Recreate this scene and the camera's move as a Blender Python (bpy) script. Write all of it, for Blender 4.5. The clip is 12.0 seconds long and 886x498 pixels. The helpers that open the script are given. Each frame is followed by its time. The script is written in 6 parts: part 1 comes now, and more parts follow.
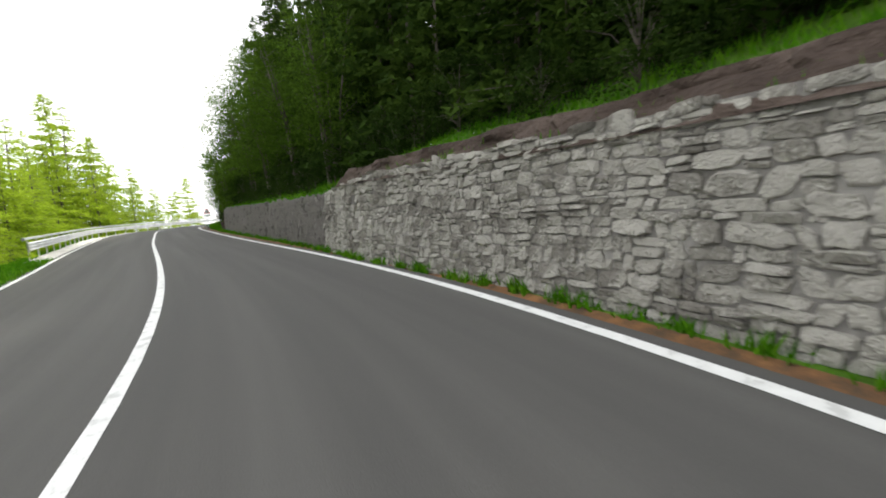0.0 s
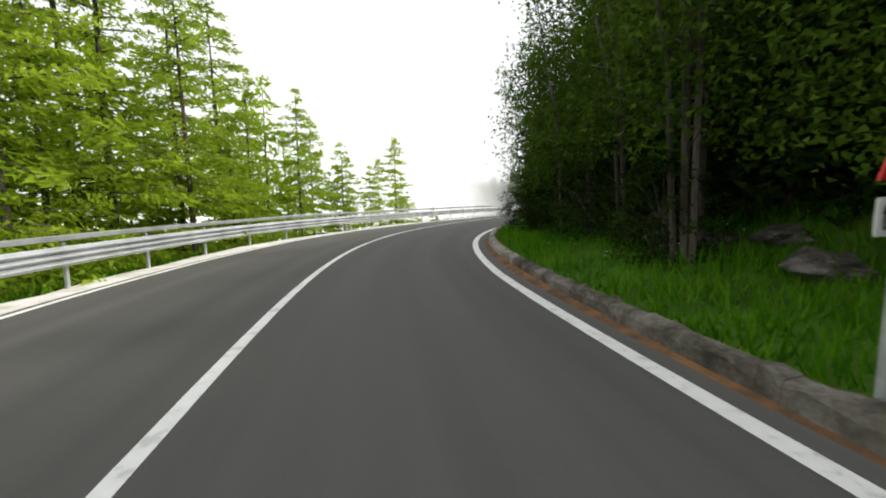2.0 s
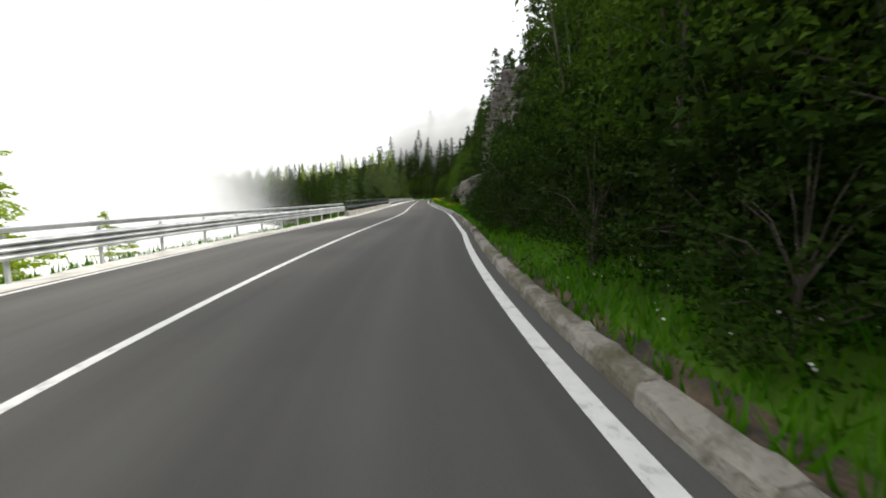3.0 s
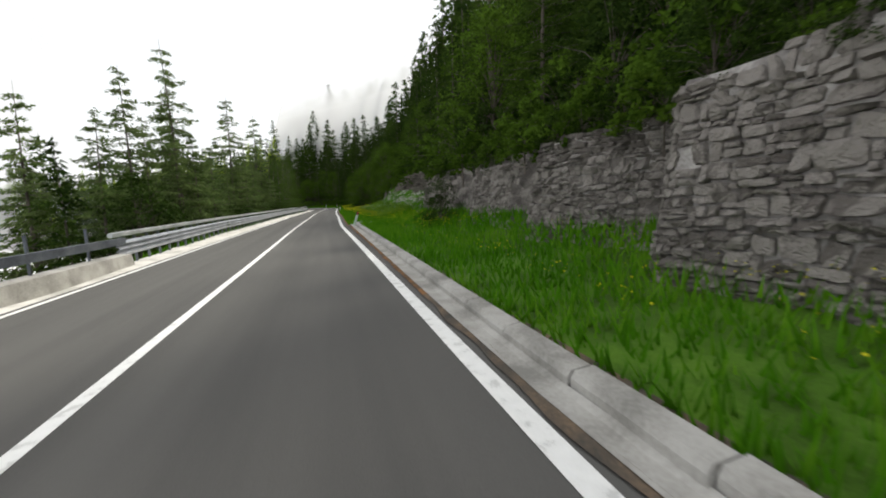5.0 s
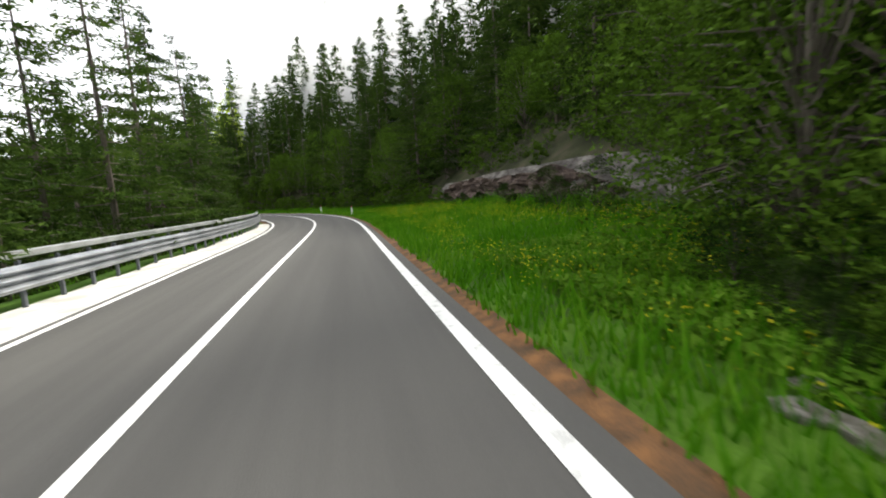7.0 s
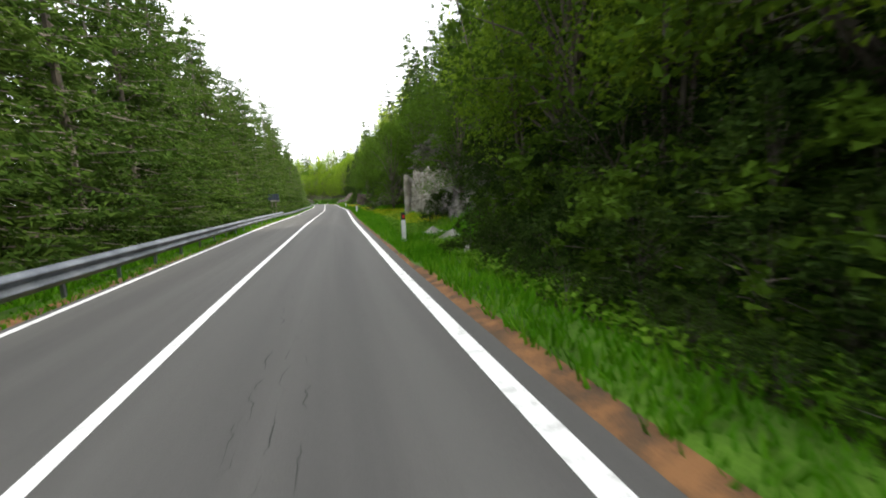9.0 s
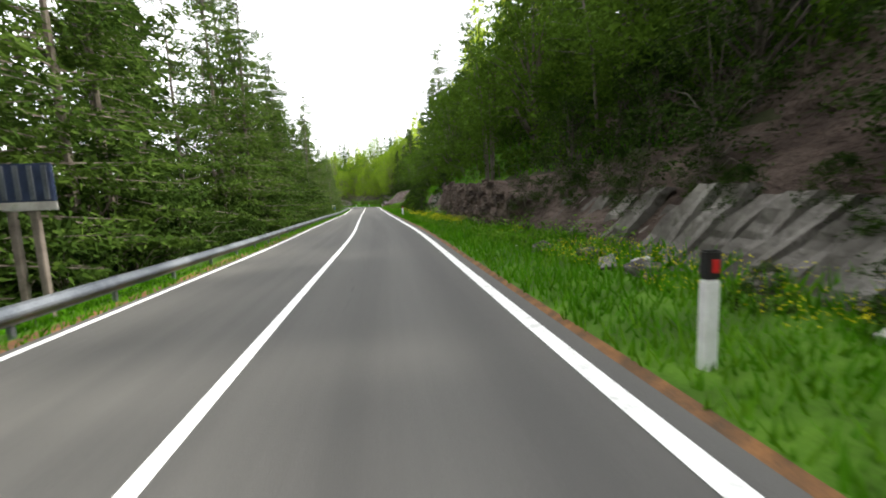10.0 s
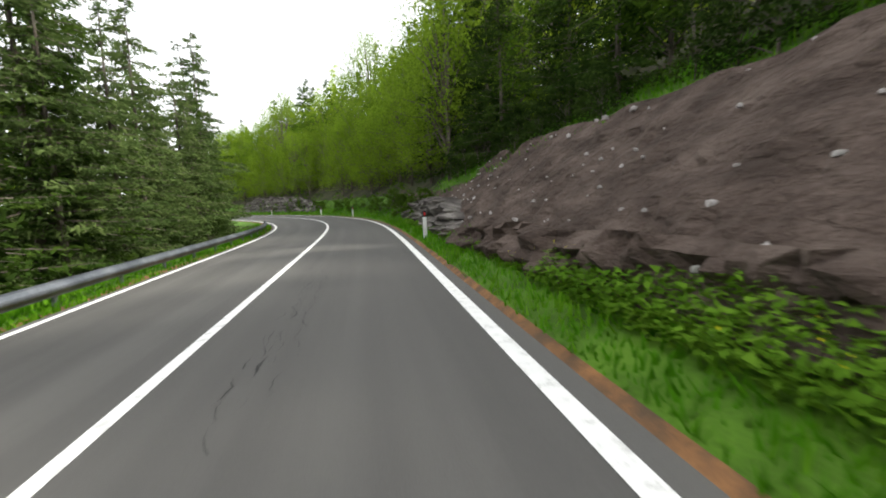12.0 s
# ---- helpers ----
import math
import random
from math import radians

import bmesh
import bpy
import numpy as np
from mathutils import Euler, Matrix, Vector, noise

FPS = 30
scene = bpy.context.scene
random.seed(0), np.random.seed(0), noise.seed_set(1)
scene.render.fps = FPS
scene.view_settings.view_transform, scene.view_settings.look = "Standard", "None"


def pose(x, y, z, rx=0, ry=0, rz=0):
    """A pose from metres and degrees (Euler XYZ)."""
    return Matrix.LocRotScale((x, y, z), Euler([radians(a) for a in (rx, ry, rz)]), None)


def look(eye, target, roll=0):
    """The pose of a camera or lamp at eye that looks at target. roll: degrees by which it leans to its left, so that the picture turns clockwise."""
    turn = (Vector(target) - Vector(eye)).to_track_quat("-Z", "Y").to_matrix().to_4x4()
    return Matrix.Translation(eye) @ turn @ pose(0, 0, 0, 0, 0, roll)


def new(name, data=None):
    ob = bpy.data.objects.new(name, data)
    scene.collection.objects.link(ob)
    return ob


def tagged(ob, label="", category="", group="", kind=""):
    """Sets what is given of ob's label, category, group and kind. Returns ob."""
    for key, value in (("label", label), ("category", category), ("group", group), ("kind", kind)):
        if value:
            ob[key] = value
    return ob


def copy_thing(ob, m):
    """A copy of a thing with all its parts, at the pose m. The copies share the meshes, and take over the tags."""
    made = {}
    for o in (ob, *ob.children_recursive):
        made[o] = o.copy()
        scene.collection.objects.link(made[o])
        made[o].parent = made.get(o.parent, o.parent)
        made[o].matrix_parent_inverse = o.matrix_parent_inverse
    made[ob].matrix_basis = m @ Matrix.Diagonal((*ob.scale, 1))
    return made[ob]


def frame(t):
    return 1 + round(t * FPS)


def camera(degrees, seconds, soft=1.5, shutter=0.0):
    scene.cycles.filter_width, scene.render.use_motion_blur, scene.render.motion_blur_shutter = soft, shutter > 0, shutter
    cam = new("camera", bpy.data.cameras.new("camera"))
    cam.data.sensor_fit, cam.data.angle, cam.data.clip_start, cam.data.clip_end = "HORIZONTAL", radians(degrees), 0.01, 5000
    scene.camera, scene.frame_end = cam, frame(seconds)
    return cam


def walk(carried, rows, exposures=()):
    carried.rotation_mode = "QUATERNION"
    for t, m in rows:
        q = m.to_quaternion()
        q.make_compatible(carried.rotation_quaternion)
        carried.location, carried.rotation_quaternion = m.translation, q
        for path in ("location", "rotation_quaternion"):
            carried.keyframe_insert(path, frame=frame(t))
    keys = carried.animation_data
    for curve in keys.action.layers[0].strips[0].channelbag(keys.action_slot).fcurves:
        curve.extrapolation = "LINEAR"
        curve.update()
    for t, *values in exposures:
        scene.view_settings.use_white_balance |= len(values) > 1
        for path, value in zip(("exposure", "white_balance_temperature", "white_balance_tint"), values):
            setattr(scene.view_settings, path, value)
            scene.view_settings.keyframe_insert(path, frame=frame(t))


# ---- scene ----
cam = camera(94.80, 12.0, soft=1.9, shutter=0.03)

# seconds, eye x and y, target x, y, z, lean; the eye stays at one height over the road
ROWS = [
    (0.0, 0.934, -2.440, 5.298, 6.478, 0.089, -3.47), (0.1, 1.256, 0.072, 4.750, 9.368, 0.107, -3.02), (0.2, 1.397, 2.603, 4.243, 12.120, 0.126, -2.54),
    (0.3, 1.396, 5.113, 3.767, 14.762, 0.144, -2.07), (0.4, 1.267, 7.573, 3.265, 17.307, 0.158, -1.66), (0.5, 1.029, 9.954, 2.701, 19.750, 0.165, -1.34),
    (0.6, 0.685, 12.289, 1.954, 22.145, 0.163, -1.10), (0.7, 0.263, 14.597, 1.047, 24.502, 0.154, -0.91), (0.8, -0.197, 16.846, 0.103, 26.777, 0.141, -0.80),
    (0.9, -0.655, 19.007, -0.751, 28.940, 0.127, -0.79), (1.0, -1.070, 21.050, -1.398, 30.977, 0.115, -0.91), (1.1, -1.441, 22.959, -1.850, 32.882, 0.103, -1.28),
    (1.2, -1.793, 24.760, -2.208, 34.680, 0.090, -1.88), (1.3, -2.128, 26.483, -2.501, 36.404, 0.077, -2.54), (1.4, -2.449, 28.163, -2.753, 38.085, 0.067, -3.06),
    (1.5, -2.758, 29.832, -2.991, 39.755, 0.062, -3.28), (1.6, -3.063, 31.426, -3.209, 41.351, 0.068, -3.10), (1.7, -3.368, 32.921, -3.389, 42.849, 0.083, -2.62),
    (1.8, -3.659, 34.411, -3.525, 44.340, 0.099, -2.01), (1.9, -3.921, 35.991, -3.612, 45.917, 0.106, -1.41), (2.0, -4.137, 37.756, -3.646, 47.673, 0.096, -0.97),
    (2.1, -4.273, 39.750, -3.537, 49.647, 0.053, -0.69), (2.2, -4.311, 41.896, -3.172, 51.746, -0.015, -0.49), (2.3, -4.252, 44.108, -2.579, 53.871, -0.088, -0.33),
    (2.4, -4.102, 46.305, -1.823, 55.937, -0.144, -0.22), (2.5, -3.881, 48.417, -1.007, 57.886, -0.161, -0.13), (2.6, -3.570, 50.433, -0.150, 59.723, -0.132, -0.07),
    (2.7, -3.114, 52.430, 0.853, 61.506, -0.092, -0.03), (2.8, -2.500, 54.459, 2.071, 63.251, -0.062, -0.02), (2.9, -1.724, 56.525, 3.466, 64.971, -0.036, -0.05),
    (3.0, -0.780, 58.636, 4.949, 66.730, -0.014, -0.11), (3.1, 0.312, 60.794, 6.472, 68.568, 0.005, -0.19), (3.2, 1.525, 62.988, 8.039, 70.470, 0.022, -0.31),
    (3.3, 2.836, 65.207, 9.652, 72.418, 0.036, -0.44), (3.4, 4.225, 67.448, 11.294, 74.412, 0.048, -0.60), (3.5, 5.674, 69.701, 12.960, 76.440, 0.059, -0.78),
    (3.6, 7.169, 71.963, 14.634, 78.505, 0.069, -0.97), (3.7, 8.694, 74.230, 16.302, 80.608, 0.077, -1.18), (3.8, 10.235, 76.499, 17.946, 82.752, 0.085, -1.39),
    (3.9, 11.779, 78.765, 19.554, 84.940, 0.093, -1.62), (4.0, 13.313, 81.024, 21.112, 87.171, 0.102, -1.85), (4.1, 14.828, 83.268, 22.616, 89.431, 0.111, -2.08),
    (4.2, 16.317, 85.489, 24.061, 91.708, 0.121, -2.31), (4.3, 17.777, 87.674, 25.456, 93.975, 0.133, -2.54), (4.4, 19.225, 89.837, 26.848, 96.210, 0.148, -2.80),
    (4.5, 20.644, 91.987, 28.230, 98.406, 0.157, -3.02), (4.6, 22.004, 94.076, 29.556, 100.532, 0.147, -3.06), (4.7, 23.320, 96.104, 30.843, 102.589, 0.120, -2.95),
    (4.8, 24.622, 98.115, 32.107, 104.638, 0.086, -2.77), (4.9, 25.935, 100.151, 33.369, 106.726, 0.054, -2.57), (5.0, 27.275, 102.255, 34.665, 108.876, 0.034, -2.42),
    (5.1, 28.627, 104.410, 35.997, 111.053, 0.029, -2.29), (5.2, 29.979, 106.587, 37.344, 113.235, 0.030, -2.14), (5.3, 31.356, 108.809, 38.709, 115.472, 0.036, -2.02),
    (5.4, 32.780, 111.098, 40.102, 117.797, 0.045, -1.94), (5.5, 34.266, 113.471, 41.552, 120.210, 0.054, -1.95), (5.6, 35.821, 115.928, 43.079, 122.699, 0.066, -2.09),
    (5.7, 37.432, 118.452, 44.678, 125.239, 0.082, -2.34), (5.8, 39.098, 121.033, 46.356, 127.809, 0.098, -2.63), (5.9, 40.817, 123.665, 48.096, 130.421, 0.111, -2.90),
    (6.0, 42.578, 126.352, 49.866, 133.099, 0.116, -3.10), (6.1, 44.377, 129.101, 51.673, 135.840, 0.113, -3.22), (6.2, 46.215, 131.920, 53.518, 138.648, 0.104, -3.31),
    (6.3, 48.081, 134.801, 55.389, 141.523, 0.091, -3.36), (6.4, 49.969, 137.738, 57.274, 144.460, 0.075, -3.39), (6.5, 51.875, 140.717, 59.184, 147.432, 0.059, -3.38),
    (6.6, 53.814, 143.737, 61.136, 150.435, 0.046, -3.36), (6.7, 55.804, 146.791, 63.170, 153.438, 0.037, -3.32), (6.8, 57.857, 149.865, 65.255, 156.474, 0.023, -3.24),
    (6.9, 59.958, 152.958, 67.360, 159.559, -0.000, -3.13), (7.0, 62.087, 156.066, 69.474, 162.676, -0.041, -2.95), (7.1, 64.223, 159.179, 71.603, 165.783, -0.102, -2.71),
    (7.2, 66.394, 162.333, 73.793, 168.903, -0.166, -2.45), (7.3, 68.605, 165.528, 76.038, 172.050, -0.212, -2.23), (7.4, 70.821, 168.730, 78.263, 175.234, -0.242, -2.03),
    (7.5, 73.010, 171.977, 80.367, 178.574, -0.257, -1.85), (7.6, 75.116, 175.302, 82.292, 182.094, -0.261, -1.69), (7.7, 77.084, 178.728, 83.992, 185.794, -0.254, -1.55),
    (7.8, 78.873, 182.260, 85.450, 189.638, -0.238, -1.44), (7.9, 80.454, 185.894, 86.655, 193.596, -0.215, -1.35), (8.0, 81.810, 189.619, 87.597, 197.642, -0.188, -1.29),
    (8.1, 82.933, 193.421, 88.276, 201.751, -0.157, -1.25), (8.2, 83.817, 197.284, 88.686, 205.905, -0.124, -1.24), (8.3, 84.462, 201.194, 88.826, 210.086, -0.092, -1.26),
    (8.4, 84.868, 205.136, 88.694, 214.277, -0.063, -1.30), (8.5, 85.038, 209.094, 88.296, 218.456, -0.037, -1.38), (8.6, 84.982, 213.054, 87.651, 222.604, -0.017, -1.49),
    (8.7, 84.718, 217.000, 86.807, 226.695, -0.005, -1.63), (8.8, 84.282, 220.919, 85.849, 230.712, -0.003, -1.80), (8.9, 83.748, 224.753, 84.910, 234.601, -0.008, -2.03),
    (9.0, 83.156, 228.491, 84.043, 238.367, -0.012, -2.24), (9.1, 82.523, 232.163, 83.205, 242.056, -0.013, -2.31), (9.2, 81.886, 235.775, 82.369, 245.680, -0.011, -2.26),
    (9.3, 81.256, 239.352, 81.509, 249.265, -0.007, -2.16), (9.4, 80.626, 242.905, 80.634, 252.823, -0.001, -2.07), (9.5, 80.000, 246.439, 79.839, 256.356, 0.006, -2.03),
    (9.6, 79.386, 249.937, 79.164, 259.855, 0.016, -2.06), (9.7, 78.789, 253.392, 78.604, 263.312, 0.028, -2.11), (9.8, 78.214, 256.835, 78.079, 266.757, 0.042, -2.18),
    (9.9, 77.644, 260.289, 77.529, 270.213, 0.053, -2.28), (10.0, 77.071, 263.769, 76.981, 273.694, 0.061, -2.39), (10.1, 76.496, 267.271, 76.458, 277.196, 0.063, -2.58),
    (10.2, 75.928, 270.779, 75.995, 280.704, 0.061, -2.83), (10.3, 75.372, 274.308, 75.499, 284.232, 0.057, -3.08), (10.4, 74.797, 277.861, 74.873, 287.785, 0.053, -3.27),
    (10.5, 74.186, 281.427, 74.172, 291.352, 0.050, -3.34), (10.6, 73.540, 285.003, 73.458, 294.927, 0.050, -3.23), (10.7, 72.888, 288.581, 72.851, 298.505, 0.051, -3.00),
    (10.8, 72.252, 292.173, 72.285, 302.097, 0.052, -2.71), (10.9, 71.617, 295.783, 71.679, 305.708, 0.052, -2.44), (11.0, 70.971, 299.406, 71.036, 309.330, 0.049, -2.26),
    (11.1, 70.315, 303.033, 70.388, 312.956, 0.042, -2.18), (11.2, 69.674, 306.662, 69.814, 316.582, 0.030, -2.15), (11.3, 69.057, 310.312, 69.241, 320.230, 0.018, -2.16),
    (11.4, 68.443, 313.994, 68.606, 323.912, 0.008, -2.19), (11.5, 67.805, 317.713, 67.878, 327.631, 0.004, -2.21), (11.6, 67.126, 321.462, 67.130, 331.380, 0.006, -2.25),
    (11.7, 66.443, 325.229, 66.478, 335.148, 0.013, -2.30), (11.8, 65.779, 329.017, 65.860, 338.938, 0.023, -2.36), (11.9, 65.134, 332.819, 65.228, 342.740, 0.033, -2.43),
    (12.0, 64.489, 336.621, 64.530, 346.544, 0.042, -2.49),
]
EYE = 1.28
# the road's bend in percent per metre, every 6 m from 15 m before the start
BEND = [-7.97, -6.31, -4.44, -2.01, -0.49, -0.11, 0.40, 0.15, -0.07, 0.49, 2.30, 3.86, 3.43, 1.71, 0.86, 0.35, -0.07, -0.44, -0.59, -0.20, 0.18, -0.02, 0.14, -0.12, 0.00, 0.22, 0.04, -0.06, -0.10, 0.06, 0.37, 0.14, -0.06, 0.09, 0.08, -0.60, -1.21, -1.51, -1.62, -1.64, -1.63, -1.61, -1.52, -1.25, -0.61, 0.01, 0.23, -0.05, 0.02, 0.24, -0.04, 0.01, 0.17, -0.40, -0.43, 0.13, -0.04, -0.07, 0.26, 0.00, -0.30, 0.19, 0.16, -0.14, 0.01, -0.07, -0.67, -1.37, -1.74, -1.75, -1.55, -1.25, -0.93, -0.64, -0.40, -0.21, -0.08, 0.00, 0.05]
# half widths of the carriageway, every 30 m: hill side, valley side
HILL_SIDE = [4.02, 3.52, 3.24, 3.81, 2.90, 2.41, 2.47, 2.27, 2.44, 2.55, 2.63, 2.66, 2.71, 2.81, 2.79]
VALLEY_SIDE = [2.92, 3.18, 3.83, 3.65, 3.22, 2.77, 2.50, 2.39, 2.65, 2.37, 2.79, 2.78, 2.37, 2.93, 3.10]
walk(cam, [(t, look((x, y, EYE), (tx, ty, tz), lean)) for t, x, y, tx, ty, tz, lean in ROWS],
     exposures=[(0.0, 0.7, 6600, 8), (0.5, 0.55, 6600, 8), (1.0, 0.2, 6600, 8), (1.5, 0.22, 6600, 8), (2.0, 0.1, 6600, 8), (2.7, 0.08, 6600, 8), (4.3, 0.05, 6600, 8), (5.0, 0.05, 6600, 8), (5.5, 0.22, 6600, 8), (6.0, 0.34, 6600, 8), (6.5, 0.5, 6600, 8), (7.0, 0.74, 6600, 8), (8.8, 1.38, 6600, 8), (9.7, 1.3, 6600, 8), (10.5, 1.24, 6600, 8), (11.3, 1.04, 6600, 8), (12.0, 0.8, 6600, 8)])

# ---- light: a bright overcast sky with a veiled sun over the valley ----
SUN_UP, SUN_TURN = 48, 85
world = bpy.data.worlds.new("sky")
scene.world = world
world.use_nodes = True
wn = world.node_tree.nodes
wl = world.node_tree.links
sky = wn.new("ShaderNodeTexSky")
sky.sky_type = "NISHITA"
sky.sun_disc = False
sky.sun_elevation, sky.sun_rotation = radians(SUN_UP), radians(SUN_TURN)
sky.dust_density, sky.air_density = 4.0, 1.0
veil = wn.new("ShaderNodeMixRGB")
veil.inputs[0].default_value = 0.8
veil.inputs[2].default_value = (11.5, 11.6, 11.8, 1)
wl.new(sky.outputs[0], veil.inputs[1])
wl.new(veil.outputs[0], wn["Background"].inputs[0])
wn["Background"].inputs[1].default_value = 0.108
sun = new("sun", bpy.data.lights.new("sun", "SUN"))
sun.data.energy, sun.data.angle, sun.data.color = 3.3, radians(6), (1.0, 0.95, 0.84)
a, b = radians(SUN_UP), radians(SUN_TURN)
sun.matrix_world = look((0, 0, 60), (-math.sin(b) * math.cos(a), -math.cos(b) * math.cos(a), 60 - math.sin(a)))


# ---- materials ----
def material(name, colours, scale=4.0, rough=0.9, bump=0.3, fine=40.0, metal=0.0, wear=None, island=0.0, obj=0.0, through_light=0.0, stretch=(1, 1, 1), crag=0.0):
    """Colours mixed by a coarse and a fine noise, with relief from both."""
    m = bpy.data.materials.new(name)
    m.use_nodes = True
    n, l = m.node_tree.nodes, m.node_tree.links
    bs = n["Principled BSDF"]
    bs.inputs["Roughness"].default_value = rough
    bs.inputs["Metallic"].default_value = metal
    bs.inputs["Specular IOR Level"].default_value = 0.03 if through_light else 0.25
    co = n.new("ShaderNodeTexCoord")
    mp = n.new("ShaderNodeMapping")
    mp.inputs["Scale"].default_value = stretch
    l.new(co.outputs["Object"], mp.inputs["Vector"])
    big, small = n.new("ShaderNodeTexNoise"), n.new("ShaderNodeTexNoise")
    for node, sc in ((big, scale), (small, fine)):
        node.inputs["Scale"].default_value = sc
        node.inputs["Detail"].default_value = 5
        l.new(mp.outputs["Vector"], node.inputs["Vector"])
    add = n.new("ShaderNodeMath")
    add.operation = "MULTIPLY_ADD"
    add.inputs[1].default_value = 0.35
    l.new(small.outputs["Fac"], add.inputs[0])
    l.new(big.outputs["Fac"], add.inputs[2])
    last = add
    for amount, kind, out in ((island, "ShaderNodeNewGeometry", "Random Per Island"), (obj, "ShaderNodeObjectInfo", "Random")):
        if amount:
            src, more = n.new(kind), n.new("ShaderNodeMath")
            more.operation = "MULTIPLY_ADD"
            more.inputs[1].default_value = amount
            l.new(src.outputs[out], more.inputs[0])
            l.new(last.outputs[0], more.inputs[2])
            last = more
    low, high = 0.52, 0.84 + (island + obj) * 0.9
    rp = n.new("ShaderNodeValToRGB")
    while len(rp.color_ramp.elements) < len(colours):
        rp.color_ramp.elements.new(0.5)
    for i, c in enumerate(colours):
        e = rp.color_ramp.elements[i]
        e.position = low + (high - low) * i / max(1, len(colours) - 1)
        e.color = (*c, 1)
    rng = n.new("ShaderNodeMapRange")
    rng.inputs["From Max"].default_value = 1.6
    l.new(last.outputs[0], rng.inputs["Value"])
    for e in rp.color_ramp.elements:
        e.position = min(1.0, e.position / 1.6)
    l.new(rng.outputs["Result"], rp.inputs["Fac"])
    l.new(rp.outputs["Color"], bs.inputs["Base Color"])
    if bump:
        bp = n.new("ShaderNodeBump")
        bp.inputs["Strength"].default_value = bump
        bp.inputs["Distance"].default_value = 0.03
        height = add
        if crag:
            vor, deep = n.new("ShaderNodeTexVoronoi"), n.new("ShaderNodeMath")
            vor.feature = "DISTANCE_TO_EDGE"
            vor.inputs["Scale"].default_value = crag
            bent = n.new("ShaderNodeMixRGB")
            bent.inputs[0].default_value = 0.12
            l.new(mp.outputs["Vector"], bent.inputs[1])
            l.new(small.outputs["Color"], bent.inputs[2])
            l.new(bent.outputs[0], vor.inputs["Vector"])
            deep.operation = "MULTIPLY_ADD"
            deep.inputs[1].default_value = 2.0
            l.new(vor.outputs["Distance"], deep.inputs[0])
            l.new(add.outputs[0], deep.inputs[2])
            height = deep
            bp.inputs["Distance"].default_value = 0.05
        l.new(height.outputs[0], bp.inputs["Height"])
        l.new(bp.outputs["Normal"], bs.inputs["Normal"])
    if through_light:
        tr, mx = n.new("ShaderNodeBsdfTranslucent"), n.new("ShaderNodeMixShader")
        mx.inputs[0].default_value = through_light
        l.new(rp.outputs["Color"], tr.inputs["Color"])
        l.new(bs.outputs[0], mx.inputs[1])
        l.new(tr.outputs[0], mx.inputs[2])
        l.new(mx.outputs[0], n["Material Output"].inputs["Surface"])
    return m


